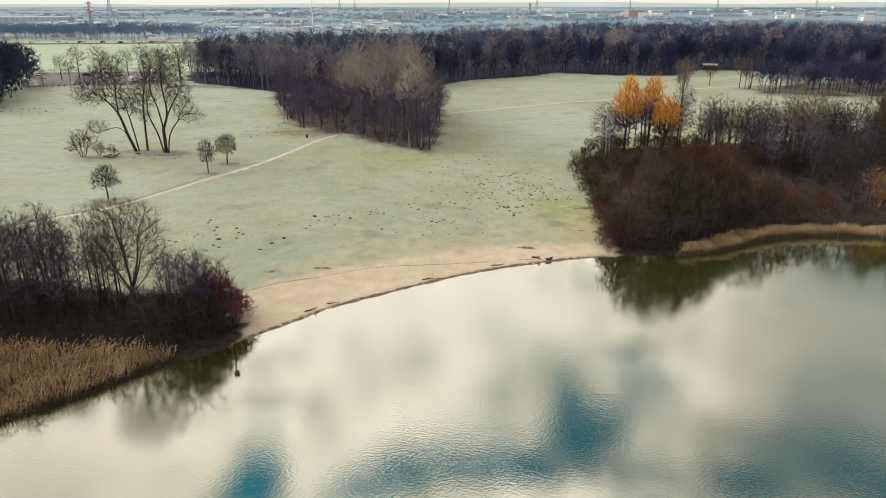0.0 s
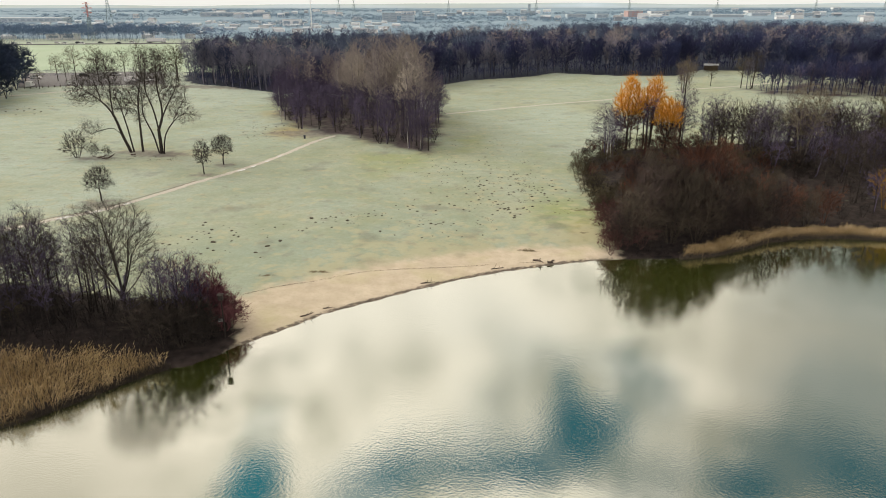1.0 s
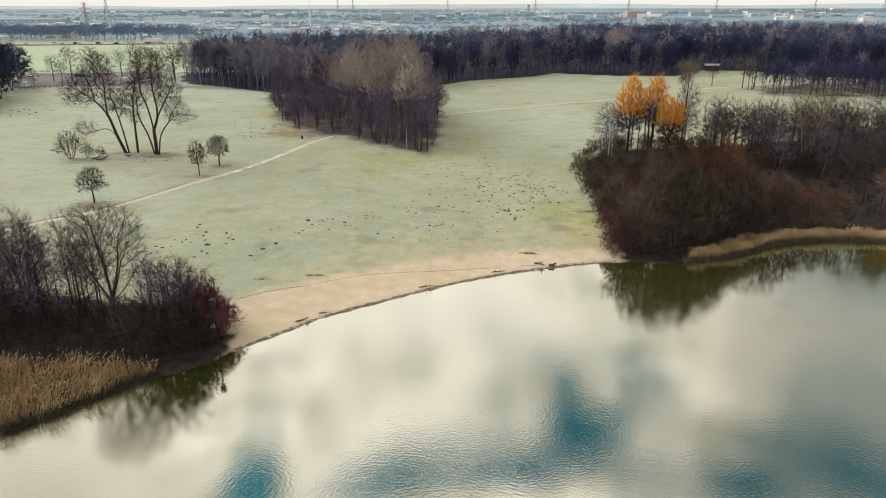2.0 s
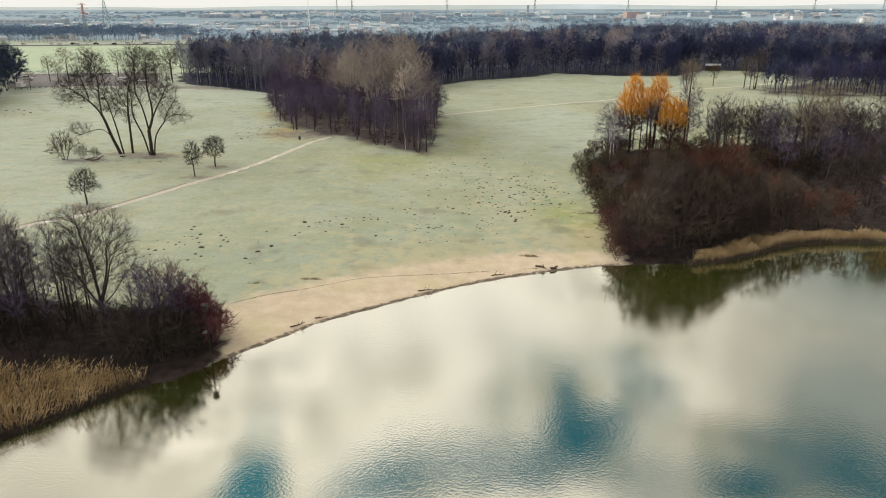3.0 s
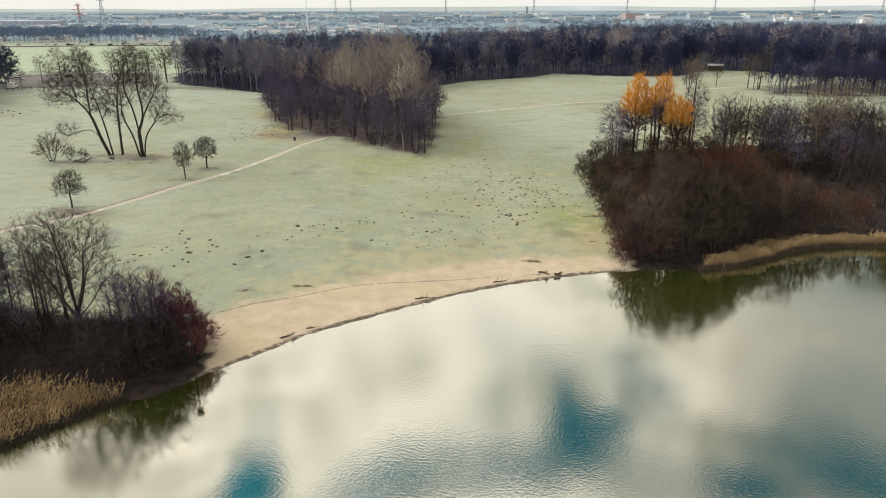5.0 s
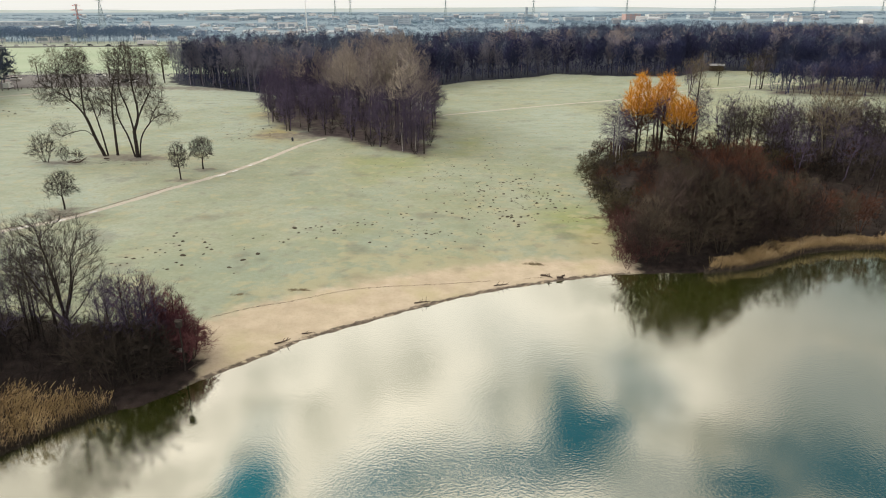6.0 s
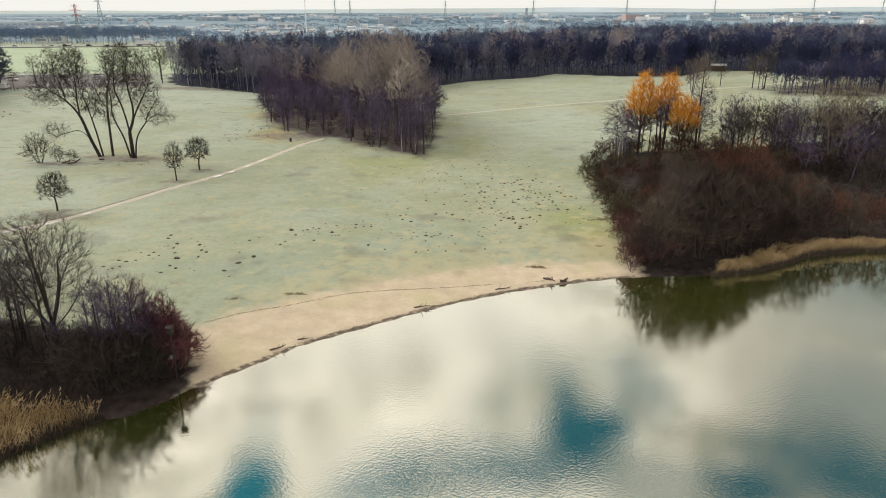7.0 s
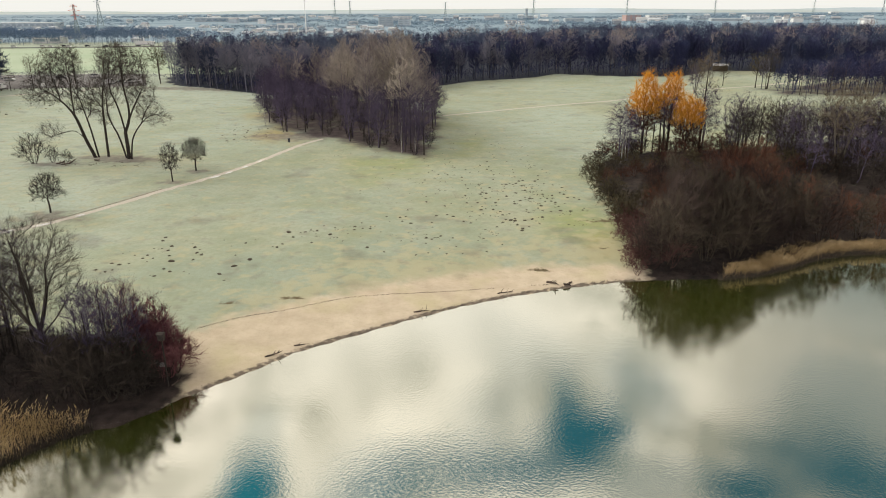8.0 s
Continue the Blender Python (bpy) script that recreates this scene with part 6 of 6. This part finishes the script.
def van(label, group, length=6.0, tall=2.7):
    root = thing("van", label, "van", group)
    g = Geo()
    side = [(-length / 2, 0.4), (length / 2, 0.4), (length / 2, 1.0), (length / 2 - 0.8, 1.3), (length / 2 - 1.3, tall - 0.3), (length / 2 - 1.7, tall), (-length / 2, tall)]
    k = len(side)
    for y in (-1.05, 1.05):
        g.v += [Vector((x, y, z)) for x, z in side]
    g.f = [tuple(range(k)), tuple(range(2 * k - 1, k - 1, -1))] + [(i, k + i, k + (i + 1) % k, (i + 1) % k) for i in range(k)]
    part("body", g, WHITE, root)
    g = Geo()
    g.box((length / 2 - 1.32, -0.9, 1.4), (length / 2 - 0.92, 0.9, tall - 0.5))
    part("windscreen", g, GLASS, root)
    for s in (-1, 1):
        g = Geo()
        g.box((length / 2 - 2.4, s * 1.06 - 0.01, 1.45), (length / 2 - 1.5, s * 1.06 + 0.01, 2.1))
        part("window", g, GLASS, root)
    wheels(root, [(x, y) for x in (-length / 2 + 1.1, length / 2 - 1.0) for y in (-1.0, 1.0)], 0.36)
    return root


def lorry(label):
    root = thing("lorry", label, "lorry", "lorries on the motorway")
    g = Geo()
    g.box((-7.0, -1.25, 1.1), (6.0, 1.25, 3.9))
    part("trailer", g, WHITE, root)
    g = Geo()
    g.prism([(-1.2, 0.6), (1.2, 0.6), (1.2, 3.2), (1.0, 3.6), (-1.0, 3.6), (-1.2, 3.2)], 6.4, 8.6)
    cab = part("cab", g, WHITE, root)
    g = Geo()
    g.box((8.59, -1.05, 1.9), (8.63, 1.05, 2.9))
    part("windscreen", g, GLASS, root)
    g = Geo()
    g.box((-6.9, -0.5, 0.7), (8.0, 0.5, 1.1))
    part("chassis", g, DARK_PAINT, root)
    wheels(root, [(x, y) for x in (-6, -4.7, -3.4, 5.6, 7.6) for y in (-1.15, 1.15)], 0.5)
    return root


def park(proto, x, y, turn, lift=0.07, copy=True):
    m = pose(x, y, on_ground(x, y) + lift, 0, 0, turn)
    if copy:
        return copy_thing(proto, m)
    proto.matrix_basis = m
    return proto


lot = Geo()
for i in range(13):
    for j in range(9):
        u, v = i / 12, j / 8
        (ax, ay), (bx, by), (cx, cy), (dx, dy) = CARPARK
        x, y = (ax * (1 - u) + dx * u) * (1 - v) + (bx * (1 - u) + cx * u) * v, (ay * (1 - u) + dy * u) * (1 - v) + (by * (1 - u) + cy * u) * v
        lot.v.append(Vector((x, y, on_ground(x, y) + 0.06)))
lot.f = [(i * 9 + j, (i + 1) * 9 + j, (i + 1) * 9 + j + 1, i * 9 + j + 1) for i in range(12) for j in range(8)]
tagged(new("pavement", lot.mesh("pavement", PARKING, True)), "grey-brown gravel car park beside the meadow", "car park", kind="structure")

cars_in = "vehicles in the car park"
W_CAR, D_CAR, CAMPER = car("parked white car on gravel", WHITE, cars_in), car("parked dark car on gravel", DARK_PAINT, cars_in), van("white camper van in the gravel car park", cars_in, 4.8, 2.3)
park(CAMPER, -138.6, 313.3, 70, copy=False), park(D_CAR, -135.4, 318.0, 60, copy=False), park(W_CAR, -132.4, 318.4, 65, copy=False)
park(W_CAR, -186.5, 323.5, 5), park(CAMPER, -172.0, 293.5, 100), park(D_CAR, -169, 333, 15), park(W_CAR, -156, 338, 8)
notice_board(-157.5, 297.3, 20, "white notice board at the car park edge", 1.4, 1.3)
for k in range(16):
    g = Geo()
    g.tube([Vector((0, 0, -0.2)), Vector((0, 0, 0.75)), Vector((0, 0, 0.82))], [0.14, 0.13, 0.05], 8)
    if k == 0:
        POST = g.mesh("bollard", WOOD)
    x, y = -171 + 1.85 * k, 287.5 + 1.15 * k
    ob = tagged(new("bollard", POST), "short wooden bollard at the car park edge", "bollard", "bollards along the car park")
    ob.matrix_basis = pose(x, y, on_ground(x, y))

hedge = random.Random(67)
far_wood("hedge", [(-204 + 66 * k / 70 + hedge.uniform(-1, 1), 350 + 6.5 * k / 70 + hedge.uniform(-1.2, 1.2)) for k in range(71)] + [(-196 + 70 * k / 60, 331 + 8 * k / 60 + hedge.uniform(-0.8, 0.8)) for k in range(0, 61) if hedge.random() < 0.6], FAR_GREY, "low bare hedge behind the car park", 1.4, 3.0, 26, 0.07, 68, 0.6)

strip("road", [(-1500, 560), (-700, 578), (-363, 588), (-297, 596), (-230, 603), (-100, 612), (300, 640)], 9.0, ASPHALT, "grey asphalt motorway behind the field", "road", lift=0.3, seed=9, ragged=0.0)
LORRY, M_CAR, M_DARK = lorry("white articulated lorry on the motorway"), car("white car on the motorway", WHITE, "cars on the motorway"), car("dark car on the motorway", DARK_PAINT, "cars on the motorway")
park(LORRY, -243, 606, 5, 0.32, False), park(M_CAR, -322, 598, 5, 0.32), park(M_DARK, -287, 601, 5, 0.32)
park(M_CAR, -312, 590, 186, 0.32, False), park(M_DARK, -270, 596, 186, 0.32, False), park(M_CAR, -298, 591, 186, 0.32), park(M_CAR, -342, 592, 5, 0.32), park(M_CAR, -262, 604, 5, 0.32), park(M_DARK, -305, 599, 5, 0.32), park(M_CAR, -352, 586, 186, 0.32)


# ---- pylons, mast and far town ----
def pylon(x, y, h, label, red=False, turn=20):
    root = thing("pylon", label, "pylon", "electricity pylons")
    w0, w1, body = h * 0.085, h * 0.018, h * 0.97
    legs = [(-1, -1), (1, -1), (1, 1), (-1, 1)]

    def at(k, f):
        w = w0 + (w1 - w0) * min(1, f / 0.7) if f < 0.7 else w1
        return Vector((legs[k][0] * w, legs[k][1] * w, body * f))

    thick = 0.13 + h * 0.0022
    for k in range(4):
        g = Geo()
        g.tube([at(k, f) for f in (0, 0.35, 0.7, 1.0)], [thick] * 4, 4)
        part("leg", g, STEEL_RED if red == "all" else STEEL, root)
    g = Geo()
    levels = [0, 0.16, 0.30, 0.42, 0.52, 0.61, 0.70, 0.78, 0.86, 0.93, 1.0]
    upper = Geo()
    for a, b in zip(levels, levels[1:]):
        for k in range(4):
            j = (k + 1) % 4
            t = upper if red and a >= 0.61 else g
            t.tube([at(k, a), at(j, b)], [thick * 0.6] * 2, 3), t.tube([at(j, a), at(k, b)], [thick * 0.6] * 2, 3), t.tube([at(k, b), at(j, b)], [thick * 0.6] * 2, 3)
    part("bracing", g, STEEL, root)
    if red:
        part("upper_bracing", upper, STEEL_RED, root, "red painted lattice")
    for f, half in ((0.72, 0.10), (0.84, 0.14), (0.95, 0.09)):
        g = Geo()
        for s in (-1, 1):
            e = Vector((s * h * half, 0, body * f + 0.2))
            for yy in (-1, 1):
                g.tube([Vector((s * w1, yy * w1, body * f)), e], [thick * 0.8] * 2, 3)
            g.tube([Vector((s * w1, 0, body * f + h * 0.035)), e], [thick * 0.8] * 2, 3)
        part("crossarm", g, STEEL_RED if red else STEEL, root)
    root.matrix_basis = pose(x, y, on_ground(x, y), 0, 0, turn)


pylon(-318, 650, 34, "steel lattice pylon with a red and white top", True)
pylon(-454, 985, 54, "grey steel lattice pylon beyond the motorway")
for x, y, h in ((-300, 2100, 52), (-250, 2050, 50), (20, 2300, 52), (305, 2350, 54), (620, 2400, 54), (930, 2450, 54), (1290, 2500, 56), (1560, 2550, 56), (-1300, 2050, 56)):
    pylon(x, y, h, "far steel lattice pylon on the horizon")


def mast(x, y, h):
    root = thing("mast", "tall slim white mast above the wood", "mast")
    g = Geo()
    g.tube([Vector((0, 0, -0.5)), Vector((0, 0, h * 0.5)), Vector((0, 0, h))], [0.75, 0.55, 0.3], 8)
    part("pole", g, WHITE, root, smooth=True)
    g = Geo()
    g.tube([Vector((0, 0, h * 0.95)), Vector((0, 0, h * 0.99))], [0.7, 0.7], 8)
    part("collar", g, WHITE, root)
    root.matrix_basis = pose(x, y, on_ground(x, y))


mast(-155, 855, 39)


def building(name, label, x, y, w, d, h, wall, roof, turn=0, floors=1, gable=False, category="building"):
    root = thing(name, label, category, "far buildings")
    g = Geo()
    g.box((-w / 2, -d / 2, -1), (w / 2, d / 2, h))
    part("wall", g, wall, root)
    g = Geo()
    if gable:
        g.prism([(-d / 2 - 0.4, h), (d / 2 + 0.4, h), (0, h + d * 0.3)], -w / 2 - 0.3, w / 2 + 0.3)
    else:
        g.box((-w / 2 - 0.3, -d / 2 - 0.3, h), (w / 2 + 0.3, d / 2 + 0.3, h + 0.5))
    part("roof", g, roof, root)
    n = 0 if gable else max(2, min(12, int(w / 9)))
    for f in range(floors):
        for i in range(n):
            g = Geo()
            cx, z = -w / 2 + w * (i + 0.5) / n, h * (f + 0.35) / floors
            g.box((cx - w / n * 0.33, -d / 2 - 0.06, z), (cx + w / n * 0.33, -d / 2 + 0.02, z + h / floors * 0.42))
            part("window", g, FAR_GLASS, root)
    root.matrix_basis = pose(x, y, on_ground(x, y), 0, 0, turn)


HALLS = [(-101, 2013, 120, 12), (-35, 1850, 70, 9), (24, 1922, 60, 9), (71, 1961, 70, 10), (137, 1812, 110, 9), (221, 1865, 90, 13), (140, 1425, 50, 8), (296, 1600, 100, 9), (345, 1560, 60, 10), (534, 1786, 110, 14),
         (638, 1785, 120, 12), (633, 1605, 160, 7), (843, 1935, 150, 13), (760, 1740, 90, 9), (890, 1760, 60, 8)]
for k, (x, y, w, h) in enumerate(HALLS):
    building("warehouse", "long pale industrial hall beyond the wood", x, y, w * 0.42, 26, h * 0.75, PLASTER if k % 3 else WHITE, ROOF_PALE if k % 2 else ROOF_GREY, (k * 37) % 14 - 7, 1 + (h > 11))
building("office_block", "salmon-coloured block beyond the wood", 439, 1660, 34, 30, 13, BRICK_RED, ROOF_GREY, 4, 3)
building("apartment_building", "pale apartment block behind the wood", -95, 1300, 26, 14, 15, PLASTER, ROOF_GREY, 8, 4)
building("apartment_building", "pale apartment block behind the wood", -62, 1310, 22, 14, 13, PLASTER, ROOF_GREY, -6, 4)
building("warehouse", "low white hall beyond the motorway", -353, 668, 26, 12, 5, WHITE, ROOF_PALE, 5)
building("warehouse", "long pale hall on the horizon", -715, 1256, 120, 40, 7, PLASTER, ROOF_PALE, 4)
building("warehouse", "long pale hall on the horizon", -494, 1733, 160, 40, 9, PLASTER, ROOF_PALE, 2)
building("warehouse", "dark-roofed hall with a white fascia", -223, 1072, 26, 20, 8, WHITE, ROOF_GREY, 3)
building("warehouse", "small white hall on the hillside", 1496, 2750, 30, 20, 12, WHITE, ROOF_PALE, 0)
building("tower", "slim pale tower over the far town", 221, 1840, 6, 6, 27, PLASTER, ROOF_GREY, 0, 3)
town = random.Random(57)
for k in range(64):
    y = town.uniform(1250, 2700)
    building("house", "small pale house among the far trees", town.uniform(-0.5, 0.62) * y, y, town.uniform(9, 26), 10, town.uniform(4, 8), (WHITE, PLASTER, WHITE, GREY_PAINT)[k % 4], (ROOF_GREY, ROOF_PALE, ROOF_GREY)[k % 3], town.uniform(-12, 12), 1, True, "house")
rows = random.Random(31)
for i in range(15):
    for j in range(9):
        x, y = -410 + i * 24 + j * 6 + rows.uniform(-6, 6), 700 + j * 62 + rows.uniform(-16, 16)
        if x > -235 and y < 820 or rows.random() < 0.2 or -320 < x < -290 and 830 > y:
            continue
        building("greenhouse", "low pale glasshouse in the allotments", x * (1 + j * 0.1), y, rows.uniform(7, 15), 5, rows.uniform(2.0, 3.0), (WHITE, PLASTER)[j % 2], (ROOF_PALE, ROOF_GREY, ROOF_PALE)[(i + j) % 3], rows.uniform(-8, 8), 1, True, "greenhouse")


def shelter(x, y, turn):
    root = thing("picnic_shelter", "open picnic shelter with a grey pitched roof", "shelter")
    for px in (-3.2, 0, 3.2):
        for py in (-1.8, 1.8):
            g = Geo()
            g.tube([Vector((px, py, -0.2)), Vector((px, py, 2.9))], [0.1, 0.1], 6)
            part("post", g, WOOD, root)
    g = Geo()
    g.prism([(-2.4, 2.75), (0, 3.5), (2.4, 2.75), (2.4, 2.9), (0, 3.66), (-2.4, 2.9)], -3.6, 3.6)
    part("roof", g, ROOF_GREY, root)
    g = Geo()
    g.box((-3.2, 1.75, 0), (3.2, 1.85, 2.6))
    part("back_wall", g, WOOD, root)
    root.matrix_basis = pose(x, y, on_ground(x, y), 0, 0, turn)


shelter(137.5, 362, -20)


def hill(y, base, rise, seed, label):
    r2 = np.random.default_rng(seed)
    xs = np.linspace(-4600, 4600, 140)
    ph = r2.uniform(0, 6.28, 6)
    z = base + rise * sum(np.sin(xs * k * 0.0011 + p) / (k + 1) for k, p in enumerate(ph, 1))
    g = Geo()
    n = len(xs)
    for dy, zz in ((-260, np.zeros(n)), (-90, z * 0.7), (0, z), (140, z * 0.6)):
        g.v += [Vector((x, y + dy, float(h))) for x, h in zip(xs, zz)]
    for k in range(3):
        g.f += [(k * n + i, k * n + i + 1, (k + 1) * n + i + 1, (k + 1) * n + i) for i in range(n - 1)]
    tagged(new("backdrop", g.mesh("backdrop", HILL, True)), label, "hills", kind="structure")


hill(4400, 26, 9, 3, "wooded hills along the horizon, coloured with pale haze")
